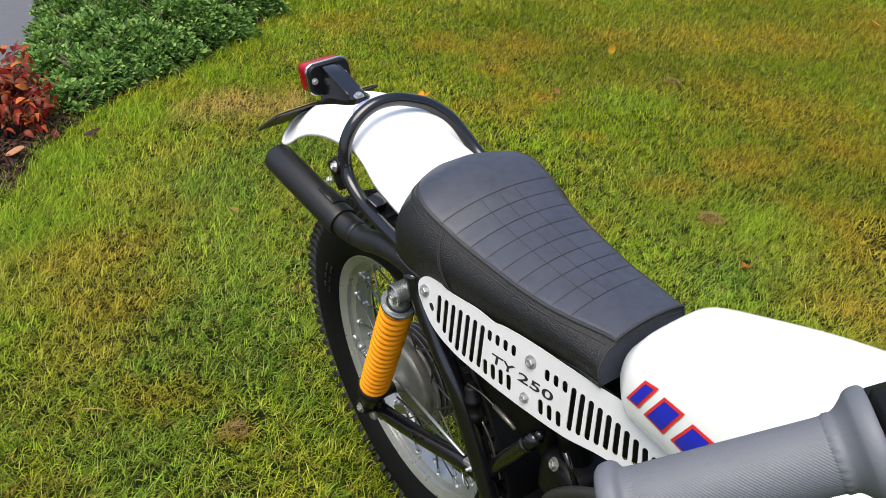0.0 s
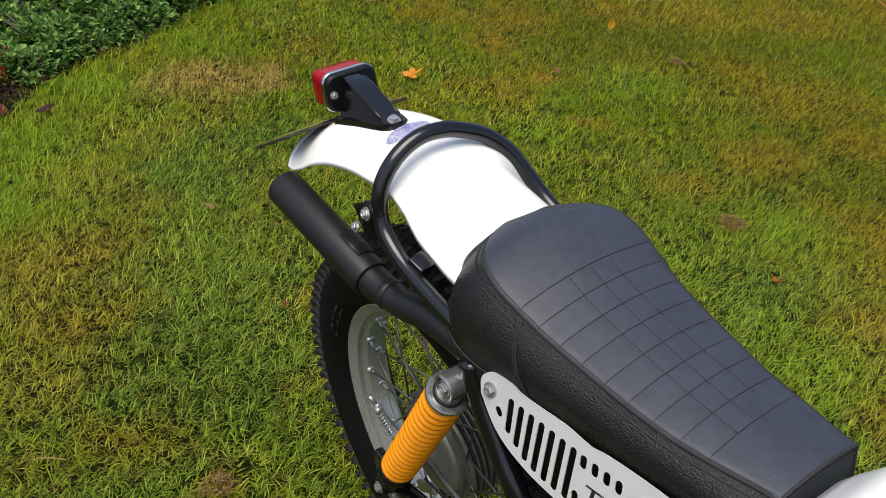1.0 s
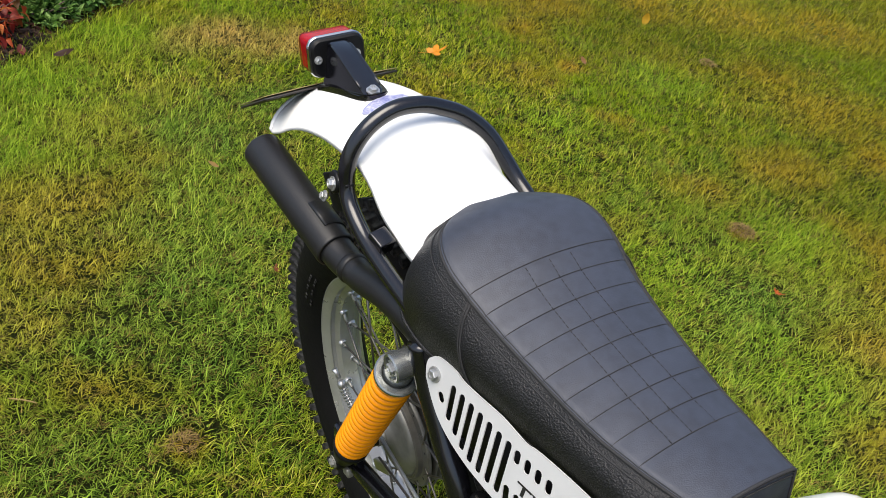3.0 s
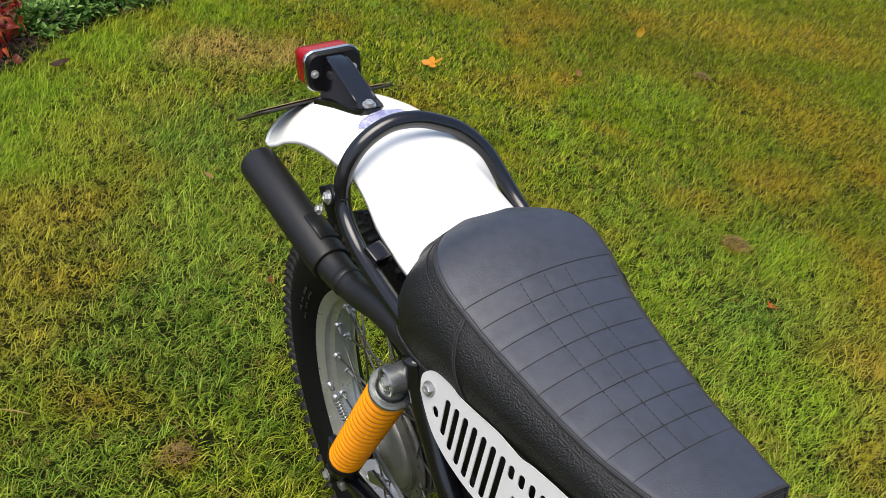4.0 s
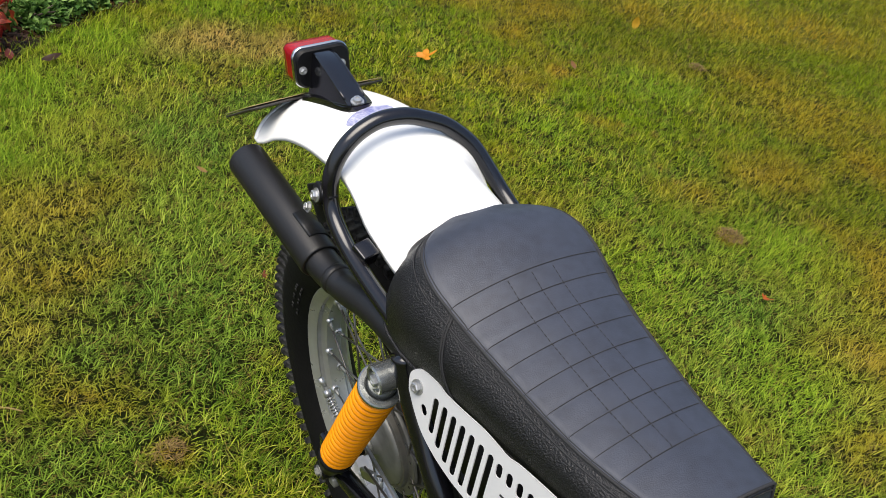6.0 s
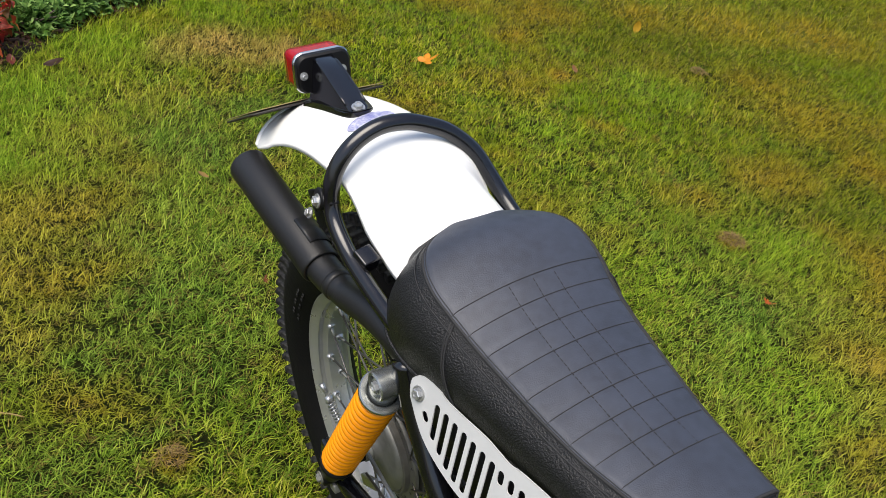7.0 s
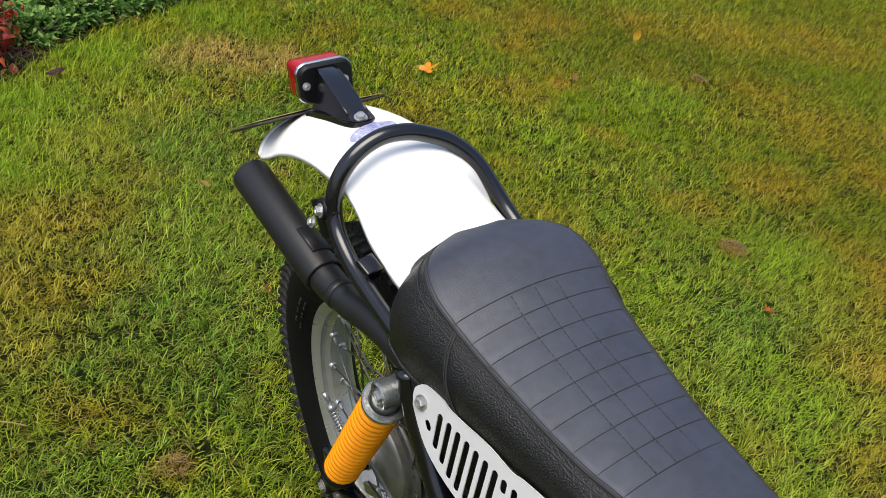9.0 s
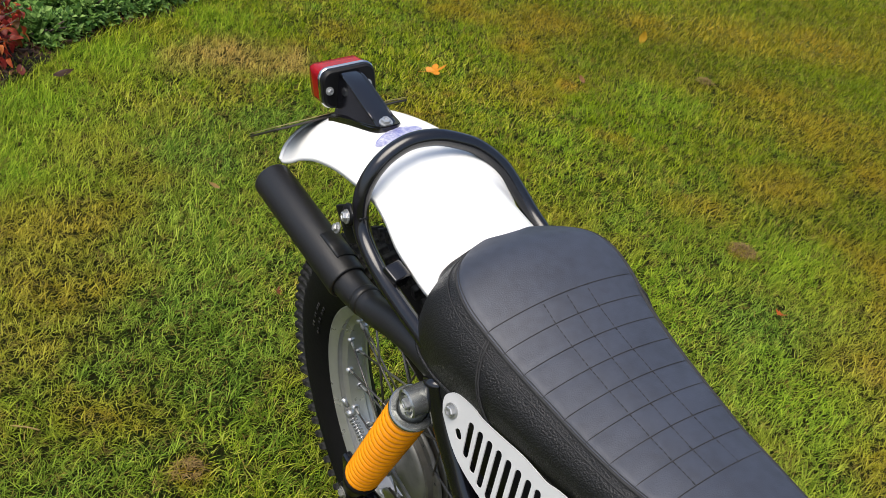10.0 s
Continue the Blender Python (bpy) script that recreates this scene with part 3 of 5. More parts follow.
def exhaust():
    a, d = SIL_A, (SIL_B - SIL_A).normalized()
    L, r = (SIL_B - SIL_A).length, SIL_R
    bm = bmesh.new()
    lathe(bm, [(0.0190, 0.002), (r - 0.0022, 0.0), (r - 0.0006, 0.0012), (r, 0.004), (r, L - 0.0025), (r - 0.0006, L - 0.0006), (r - 0.002, L), (r - 0.005, L + 0.0004), (r - 0.0062, L - 0.001), (r - 0.0065, L - 0.04), (0, L - 0.04)], a, d, 48)
    s = part("silencer", bm, M_MATT, bike, "matt black exhaust silencer")
    # stepped collar, a band and the thinner pipe behind it
    bm = bmesh.new()
    path = spline([a + d * 0.006, (-0.0915, 0.004, 0.6655), (-0.0895, -0.014, 0.6655)], 5)
    tube(bm, path, [0.0203, 0.0203, 0.0203, 0.0202, 0.0201, 0.0200, 0.0198, 0.0196, 0.0195, 0.0193, 0.0192], 32)
    pipe = part("exhaust_pipe", bm, M_MATT, bike, "matt black exhaust pipe")
    bm = bmesh.new()
    path = spline([(-0.0900, -0.010, 0.6655), (-0.0890, -0.020, 0.6660)], 4)
    tube(bm, path, [0.0192, 0.0196, 0.0197, 0.0195, 0.0180], 32)
    part("pipe_band", bm, M_MATT, pipe)
    bm = bmesh.new()
    path = spline([(-0.0892, -0.016, 0.6655), (-0.0880, -0.040, 0.6680), (-0.0850, -0.090, 0.6840), (-0.0820, -0.140, 0.6900), (-0.076, -0.20, 0.680), (-0.070, -0.27, 0.650), (-0.06, -0.34, 0.61)], 6)
    tube(bm, path, [0.0178] * 4 + [0.0172] * (len(path) - 4), 28)
    part("header_pipe", bm, M_MATT, pipe)
    return s


def shock():
    top, low = Vector((-0.1055, -0.170, 0.661)), Vector((-0.104, -0.004, 0.319))
    d = (low - top).normalized()
    L = (low - top).length
    bm = bmesh.new()
    lathe(bm, [(0, 0.02), (0.012, 0.02), (0.012, L - 0.02), (0, L - 0.02)], top, d, 20)
    body = part("shock_absorber", bm, M_BLACK, bike, "shock absorber with an orange coil spring")
    r0, turns = 0.0200, 17.5
    s0, s1 = 0.036, L - 0.076
    u = d.orthogonal().normalized()
    w = d.cross(u)
    pts = []
    for k in range(int(turns * 20) + 1):
        f = k / (turns * 20)
        a = 6.28319 * turns * f
        pts.append(top + d * (s0 + (s1 - s0) * f) + r0 * (math.cos(a) * u + math.sin(a) * w))
    bm = bmesh.new()
    tube(bm, pts, 0.0049, 10)
    part("spring", bm, M_ORANGE, body, "orange coil spring")
    bm = bmesh.new()
    lathe(bm, [(0, 0.031), (0.0165, 0.031), (0.0175, 0.0275), (0.0190, 0.0262), (0.0240, 0.0262), (0.0256, 0.0275), (0.0258, 0.0315), (0.024, 0.034), (0.013, 0.034)], top, d, 36)
    sharp(part("spring_cap", bm, M_CAP, body), 25)
    bm = bmesh.new()
    lathe(bm, [(0.012, L - 0.074), (0.0250, L - 0.074), (0.0250, L - 0.064), (0.022, L - 0.048), (0.019, L - 0.038), (0.016, L - 0.012), (0, L - 0.012)], top, d, 32)
    part("lower_cup", bm, M_PLASTIC, body)
    bm = bmesh.new()
    for c in (top,):
        lathe(bm, [(0, -0.0130), (0.0085, -0.0130), (0.0092, -0.0115), (0.0118, -0.0115), (0.0124, -0.0150), (0.0150, -0.0156), (0.0162, -0.0140), (0.0162, 0.012), (0.0145, 0.014), (0, 0.014)], c, (1, 0, 0), 40)
        lathe(bm, [(0.0155, 0.0), (0.0160, 0.012), (0.0165, 0.030)], c, d, 32)
    sharp(part("top_eye", bm, M_CAP, body, "zinc plated shock absorber eye"), 30)
    bolt("top_bolt", top + Vector((-0.012, 0, 0)), (-1, 0, 0), body, 0.0062)
    bm = bmesh.new()
    lathe(bm, [(0, -0.015), (0.013, -0.015), (0.014, -0.012), (0.014, 0.012), (0.013, 0.015), (0, 0.015)], low, (1, 0, 0), 24)
    part("lower_eye", bm, M_PLASTIC, body)
    bolt("lower_bolt", low + Vector((-0.015, 0, 0)), (-1, 0, 0), body, 0.0062, M_ALLOY)
    return body


def swingarm():
    bm = bmesh.new()
    for sgn in (-1, 1):
        tube(bm, spline([(sgn * 0.090, 0.03, 0.300), (sgn * 0.091, -0.03, 0.316), (sgn * 0.091, -0.112, 0.346), (sgn * 0.091, -0.19, 0.379), (sgn * 0.088, -0.285, 0.418), (sgn * 0.080, -0.308, 0.408), (sgn * 0.064, -0.335, 0.370), (sgn * 0.055, -0.43, 0.340)], 6), 0.0130, 16)
        block(bm, (sgn * 0.092, 0.005, 0.318), (0.014, 0.075, 0.042), None, 0.004)
    tube(bm, [(-0.07, -0.43, 0.340), (0.07, -0.43, 0.340)], 0.02, 16)
    arm = part("swingarm", bm, M_BLACK, bike, "black tubular swingarm")
    bolt("axle_nut", (-0.100, 0.0, 0.328), (-1, 0, 0), arm, 0.012)
    return arm


# the side panel lies in one leaning plane: s runs forward, t up
PAN_O, PAN_S, PAN_T, PAN_N = Vector((-0.1003, -0.2195, 0.6918)), Vector((0.1547, -0.9873, 0.0220)), Vector((0.2954, 0.0675, 0.9530)), Vector((-0.9428, -0.1409, 0.3022))


def pan(s, t, out=0.0):
    return PAN_O + PAN_S * s + PAN_T * t + PAN_N * out


def side_panel():
    top = [(-0.0100, 0.0018), (-0.0096, 0.0106), (-0.0016, 0.0192), (0.0099, 0.0225), (0.0261, 0.0226), (0.0391, 0.0195), (0.0591, 0.0188), (0.0932, 0.0193), (0.1123, 0.0172), (0.1276, 0.0154), (0.1443, 0.0179), (0.1882, 0.0188), (0.2463, 0.0165), (0.2779, 0.0155), (0.3197, 0.0150), (0.3512, 0.0105), (0.43, 0.002)]
    low = [(-0.0062, -0.0083), (0.0092, -0.0242), (0.0258, -0.0372), (0.0471, -0.0470), (0.0739, -0.0545), (0.0987, -0.0582), (0.1259, -0.0608), (0.1528, -0.0632), (0.2023, -0.0655), (0.2578, -0.0655), (0.2989, -0.060), (0.3334, -0.0562), (0.43, -0.040)]
    r = 0.0038
    slots = [(0.0188, -0.0130, 0.0212, -0.0158)]
    for k, low_end in enumerate((-0.0304, -0.0382, -0.0453, -0.0495, -0.0513, -0.0521, -0.0523)):
        slots.append((0.0313 + 0.01323 * k, 0.0074 - 0.0006 * k - r, 0.0356 + 0.01323 * k, low_end + r))
    for k in range(4):
        slots.append((0.1230 + 0.0134 * k, 0.0030 - r, 0.1240 + 0.0134 * k, -0.0110 + r))
        slots.append((0.1250 + 0.0133 * k, -0.0360 - r, 0.1280 + 0.0133 * k, -0.0553 + r))
    for k in range(3):
        slots.append((0.2172 + 0.0134 * k, -0.0010 - r, 0.2184 + 0.0135 * k, -0.0150 + r))
        slots.append((0.2173 + 0.0136 * k, -0.0403 - r, 0.2203 + 0.0135 * k, -0.0587 + r))
    for k in range(11):
        slots.append((0.2575 + 0.0127 * k, -0.0022 - 0.0008 * k - 0.00015 * k * k - r, 0.2625 + 0.0126 * k, min(-0.0550 + 0.0015 * k, -0.0400) + r))
    outline = [Vector(p) for p in spline2(top)] + [Vector(p) for p in spline2(low)[::-1]]
    outline = [p for i, p in enumerate(outline) if (p - outline[i - 1]).length > 0.0008]
    loops = [outline]
    for s0, t0, s1, t1 in slots:
        a, b = Vector((s0, t0)), Vector((s1, t1))
        d = (b - a).normalized()
        nrm = Vector((-d.y, d.x))
        turn = [math.pi * k / 6 for k in range(7)]
        loops.append([a + r * (-d * math.sin(q) + nrm * math.cos(q)) for q in turn[::-1]][::-1] + [b + r * (d * math.sin(q) - nrm * math.cos(q)) for q in turn])
    points, edges = [], []
    for lp in loops:
        o = len(points)
        points += lp
        edges += [(o + k, o + (k + 1) % len(lp)) for k in range(len(lp))]
    flat, _, tris, _, _, _ = geometry.delaunay_2d_cdt(points, edges, [], 0, 1e-6)

    def within(p, lp):
        """Whether a flat point lies inside a loop."""
        odd = False
        for k in range(len(lp)):
            a, b = lp[k - 1], lp[k]
            if (a.y > p.y) != (b.y > p.y) and p.x < a.x + (b.x - a.x) * (p.y - a.y) / (b.y - a.y):
                odd = not odd
        return odd

    bm = bmesh.new()
    vs = [bm.verts.new(pan(p.x, p.y)) for p in flat]
    for tri in tris:
        mid = (flat[tri[0]] + flat[tri[1]] + flat[tri[2]]) / 3
        if within(mid, loops[0]) and not any(within(mid, lp) for lp in loops[1:]):
            f = bm.faces.new([vs[k] for k in tri])
            f.normal_update()
            if f.normal.dot(PAN_N) < 0:
                f.normal_flip()
    made = bmesh.ops.extrude_face_region(bm, geom=list(bm.faces))
    bmesh.ops.translate(bm, verts=[v for v in made["geom"] if isinstance(v, bmesh.types.BMVert)], vec=PAN_N * 0.0013)
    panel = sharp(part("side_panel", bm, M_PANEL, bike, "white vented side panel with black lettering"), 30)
    for s, t in ((0.004, 0.0017), (0.1922, -0.0038)):
        bolt("panel_bolt", pan(s, t, 0.0013), PAN_N, panel, 0.0056)
    bolt("panel_bolt", pan(0.1944, -0.0504, 0.0013), PAN_N, panel, 0.0045)
    rot = Matrix((PAN_S, PAN_T, PAN_N)).transposed().to_4x4()
    for words, s0, s1, t0, t1 in (("TY", 0.1335, 0.1715, -0.0335, -0.0222), ("250", 0.1785, 0.2330, -0.0350, -0.0235)):
        cu = bpy.data.curves.new("lettering", "FONT")
        cu.body, cu.size, cu.extrude, cu.offset = words, 0.02, 0.0002, 0.0003
        cu.space_character = 1.05
        tmp = new("lettering", cu)
        dg = bpy.context.evaluated_depsgraph_get()
        me = bpy.data.meshes.new_from_object(tmp.evaluated_get(dg))
        bpy.data.objects.remove(tmp)
        xs, ys = [v.co.x for v in me.vertices], [v.co.y for v in me.vertices]
        fx, fy = (s1 - s0) / (max(xs) - min(xs)), (t1 - t0) / (max(ys) - min(ys))
        me.transform(Matrix.Translation(pan(s0 - min(xs) * fx, t0 - min(ys) * fy, 0.0016)) @ rot @ Matrix.Diagonal((fx, fy, 1, 1)))
        me.materials.clear()
        me.materials.append(M_INK)
        ob = new("lettering", me)
        ob.parent = panel
        tagged(ob, "black model lettering " + words)
    return panel


def spline2(points, steps=5):
    return [(p.x, p.y) for p in spline([(a, b, 0) for a, b in points], steps)]


TANK_HALF = [(-0.96, 0.085), (-0.85, 0.112), (-0.70, 0.092), (-0.60, 0.077), (-0.54, 0.070), (-0.510, 0.064)]
TANK_TOP = [(-0.96, 0.885), (-0.85, 0.884), (-0.70, 0.860), (-0.60, 0.829), (-0.54, 0.8025), (-0.510, 0.774)]
TANK_LOW = [(-0.96, 0.74), (-0.7, 0.695), (-0.54, 0.69), (-0.515, 0.70)]
TANK_X = 0.011


def tank_at(y, a):
    """The point of the tank's skin at y, at the angle a round its section (0 is the rider's left)."""
    f = (-0.510 - y) / 0.450
    end = min(1, f / 0.08) ** 0.46 if f < 0.08 else (max(0, min(1, (1 - f) / 0.12)) ** 0.5 if f > 0.88 else 1)
    h, c, b = curve_at(TANK_HALF, y), curve_at(TANK_TOP, y), curve_at(TANK_LOW, y)
    mid = (c + b) / 2
    cx, cz = math.cos(a), math.sin(a)
    x = h * math.copysign(abs(cx) ** 0.55, cx) * (0.55 + 0.45 * end)
    z = mid + (c - mid) * math.copysign(abs(cz) ** 0.6, cz) * (0.6 + 0.4 * end)
    x *= 1 - 0.14 * max(0, (z - mid) / (c - mid))
    return Vector((TANK_X + x, y, z))


def tank_side(y, z, out):
    """The tank's right-hand skin at a height z, moved outwards."""
    lo, hi = math.pi / 2, math.pi * 1.5
    for _ in range(30):
        m = (lo + hi) / 2
        if tank_at(y, m).z > z:
            lo = m
        else:
            hi = m
    return tank_at(y, lo) + Vector((-out, 0, 0))


def tank_decal(name, mat, corners, out, tank):
    """A patch on the tank between four corners (y, z): top rear, top front, low rear, low front."""
    bm = bmesh.new()
    (ta, tb), (ra, rb), (la, lb), (ba, bb) = corners
    rows = []
    for i in range(9):
        f = i / 8
        row = []
        for k in range(9):
            g = k / 8
            y = (ta * (1 - g) + ra * g) * (1 - f) + (la * (1 - g) + ba * g) * f
            z = (tb * (1 - g) + rb * g) * (1 - f) + (lb * (1 - g) + bb * g) * f
            row.append(tank_side(y, z, out))
        rows.append(row)
    strip(bm, rows)
    return part(name, bm, mat, tank)


def fuel_tank():
    bm = bmesh.new()
    vs = strip(bm, [[tank_at(-0.510 - 0.450 * i / 56, 6.28319 * k / 48) for k in range(48)] for i in range(57)], closed=True)
    bm.faces.new(vs[0])
    bm.faces.new(vs[-1][::-1])
    tank = part("fuel_tank", bm, M_TANK, bike, "glossy white fuel tank with blue and red squares")
    for q in ([(-0.5714, 0.7796), (-0.5916, 0.7848), (-0.5512, 0.7417), (-0.5710, 0.7439)],
              [(-0.6012, 0.7828), (-0.6316, 0.7880), (-0.5789, 0.7427), (-0.6095, 0.7432)],
              [(-0.6438, 0.7872), (-0.6745, 0.7919), (-0.6205, 0.7464), (-0.6512, 0.7475)]):
        tank_decal("red_square", M_REDDECAL, q, 0.0012, tank)
        tr, tf, lr, lf = (Vector(p) for p in q)
        e, g = 0.0040 / (tr - tf).length, 0.0040 / (tr - lr).length

        def inner(u, v):
            return tuple(tr.lerp(tf, u).lerp(lr.lerp(lf, u), v))

        tank_decal("blue_square", M_BLUE, [inner(e, g), inner(1 - e, g), inner(e, 1 - g), inner(1 - e, 1 - g)], 0.0019, tank)
    tank_decal("red_stripe", M_REDDECAL, [(-0.731, 0.838), (-0.80, 0.867), (-0.734, 0.8355), (-0.80, 0.858)], 0.0012, tank)
    tank_decal("black_mark", M_INK, [(-0.7275, 0.829), (-0.7300, 0.829), (-0.7285, 0.815), (-0.7310, 0.815)], 0.0012, tank)
    return tank


def handlebar():
    bm = bmesh.new()
    end, inner = Vector((-0.3524, -0.8321, 1.0631)), Vector((-0.274, -0.8898, 1.1040))
    d = (inner - end).normalized()
    pts = spline([end + d * 0.004, inner + d * 0.05, (-0.17, -0.93, 1.10), (-0.09, -0.96, 0.99), (0, -0.965, 0.985), (0.09, -0.96, 0.99), (0.17, -0.93, 1.10), (0.278, -0.886, 1.097), (0.362, -0.829, 1.056)], 8)
    tube(bm, pts, 0.011, 14)
    bar = part("handlebar", bm, M_BLACK, bike, "trials handlebar with a grey rubber grip")
    L = 0.1090
    bm = bmesh.new()
    u = d.orthogonal().normalized()
    w = d.cross(u)
    prof = [(0.0001, 0.006), (0.0125, 0.006), (0.0130, 0.004), (0.0136, -0.0025), (0.0160, -0.0040), (0.0183, -0.0035), (0.0198, -0.0020), (0.0205, 0.0), (0.0207, 0.003), (0.0203, 0.0044), (0.0194, 0.0058), (0.0177, 0.0068), (0.0166, 0.0080), (0.0162, 0.0100)]
    first = len(prof)
    prof += [(0.0160, 0.012 + (L - 0.028) * k / 212) for k in range(213)]
    last = len(prof)
    prof += [(0.0163, L - 0.0155), (0.0170, L - 0.0145), (0.0170, L - 0.0125), (0.0168, L - 0.0115), (0.0174, L - 0.010), (0.0184, L - 0.0085), (0.0198, L - 0.007), (0.0212, L - 0.0055), (0.0226, L - 0.0045), (0.0237, L - 0.003), (0.0243, L - 0.001), (0.0245, L + 0.001), (0.0241, L + 0.003), (0.0232, L + 0.004), (0.0112, L + 0.004)]
    rows = []
    for i, (r, h) in enumerate(prof):
        row = []
        for k in range(252):
            a = 6.28319 * k / 252
            rr = r
            if first <= i < last:
                rr += 0.00032 * math.cos(63 * a) * math.cos(6.28319 * (h - 0.012) / 0.0016)
            elif i == last + 1 and (k // 5) % 2:
                rr -= 0.0004
            row.append(end + d * h + rr * (math.cos(a) * u + math.sin(a) * w))
        rows.append(row)
    strip(bm, rows, closed=True)
    part("grip", bm, M_GREY, bar, "grey rubber grip with a fine knurled pattern")
    bm = bmesh.new()
    lathe(bm, [(0.011, L + 0.005), (0.019, L + 0.005), (0.022, L + 0.008), (0.022, L + 0.036), (0.019, L + 0.04), (0.011, L + 0.04)], end, d, 28)
    block(bm, end + d * (L + 0.022) + Vector((0, 0.004, -0.003)), (0.034, 0.038, 0.026), pose(0, 0, 0, 15, -20, -32), 0.004)
    part("throttle_housing", bm, M_PLASTIC, bar)
    return bar


def hoop_fittings(hoop):
    bm = bmesh.new()
    block(bm, (-0.0805, -0.0670, 0.7385), (0.021, 0.022, 0.020), pose(0, 0, 0, 20, 0, 12), 0.002)
    part("mudguard_mount", bm, M_BLACK, hoop, "black rubber mudguard mounting block")
    bm = bmesh.new()
    block(bm, (-0.0905, 0.028, 0.746), (0.005, 0.024, 0.046), pose(0, 0, 0, -32, 0, 6), 0.0015)
    block(bm, (-0.0890, 0.000, 0.771), (0.012, 0.020, 0.020), pose(0, 0, 0, 10, 0, 0), 0.003)
    lathe(bm, [(0, -0.010), (0.0115, -0.010), (0.0135, -0.008), (0.0125, -0.004), (0.009, -0.003), (0.009, 0.003), (0.0125, 0.004), (0.0135, 0.008), (0.0115, 0.010), (0, 0.010)], (-0.0905, 0.010, 0.7705), (-1, 0.1, 0.2), 20)
    tube(bm, [(-0.099, 0.022, 0.757), (-0.090, 0.022, 0.757)], 0.0075, 14)
    part("silencer_bracket", bm, M_PLASTIC, hoop, "black rubber-mounted silencer bracket")
    bolt("mount_bolt", (-0.1005, 0.008, 0.7725), (-1, 0.1, 0.2), hoop, 0.0056)
    bolt("mount_bolt", (-0.0960, 0.043, 0.7320), (-1, 0.1, 0.5), hoop, 0.0046)


def silencer_strap(silencer):
    """A folded plate welded on top of the silencer, with a tongue up to the rubber mount."""
    d = (SIL_B - SIL_A).normalized()
    side = d.cross(Vector((0, 0, 1))).normalized()
    up = side.cross(d)
    c = SIL_A + d * 0.040
    rows = []
    for i in range(2):
        p = c + d * (-0.019 + 0.040 * i)
        rows.append([p + (SIL_R + 0.0020) * (math.cos(radians(t)) * side + math.sin(radians(t)) * up) for t in range(18, 104, 7)])
    bm = bmesh.new()
    strip(bm, rows)
    thicken(bm, 0.0022)
    part("strap_plate", bm, M_MATT, silencer, "matt black strap plate welded on the silencer")


def mudguard_sticker(guard):
    bm = bmesh.new()
    rows = []
    for i in range(7):
        f = i / 6
        row = []
        for k in range(15):
            g = k / 7 - 1
            y = 0.062 + 0.026 * (f - 0.5) * math.sqrt(max(0.02, 1 - g * g))
            x = -0.010 + 0.029 * g
            u = abs(x - guard_x(y)) / 0.0735
            row.append((x, y, 0.8243 + 0.0008 - 0.033 * u ** 2.4 - 0.12 * max(0, y - 0.06)))
        rows.append(row)
    strip(bm, rows)
    part("sticker", bm, M_STICKER, guard, "oval blue and silver sticker")


def frame_tubes():
    bm = bmesh.new()
    tube(bm, spline([(-0.090, -0.175, 0.690), (-0.090, -0.190, 0.655), (-0.089, -0.225, 0.605), (-0.089, -0.262, 0.560), (-0.088, -0.292, 0.500), (-0.086, -0.320, 0.430), (-0.078, -0.36, 0.30)], 6), 0.0135, 16)
    tube(bm, spline([(0.098, -0.175, 0.690), (0.098, -0.190, 0.655), (0.097, -0.225, 0.605), (0.095, -0.262, 0.560), (0.090, -0.292, 0.500), (0.086, -0.320, 0.430), (0.078, -0.36, 0.30)], 6), 0.0135, 16)
    for sgn in (-1, 1):
        tube(bm, spline([(sgn * 0.075, -0.19, 0.695), (sgn * 0.040, -0.40, 0.665), (sgn * 0.030, -0.55, 0.665), (sgn * 0.028, -0.80, 0.72), (0, -0.955, 0.80)], 6), 0.013, 14)
        tube(bm, spline([(sgn * 0.078, -0.36, 0.30), (sgn * 0.058, -0.50, 0.262), (sgn * 0.06, -0.72, 0.27), (sgn * 0.04, -0.88, 0.50), (0, -0.955, 0.76)], 6), 0.013, 14)
    lathe(bm, [(0, -0.08), (0.024, -0.08), (0.026, -0.07), (0.026, 0.07), (0.024, 0.08), (0, 0.08)], (0, -0.965, 0.82), (0, 0.42, 0.91), 24)
    frame_ob = part("frame", bm, M_BLACK, bike, "black painted tubular frame")
    bm = bmesh.new()
    tube(bm, [(0, -0.995, 0.755), (0, -0.955, 0.955)], 0.012, 12)
    block(bm, (0, -0.957, 0.965), (0.075, 0.045, 0.032), pose(0, 0, 0, -24, 0, 0), 0.005)
    part("bar_clamp", bm, M_BLACK, frame_ob)
    return frame_ob


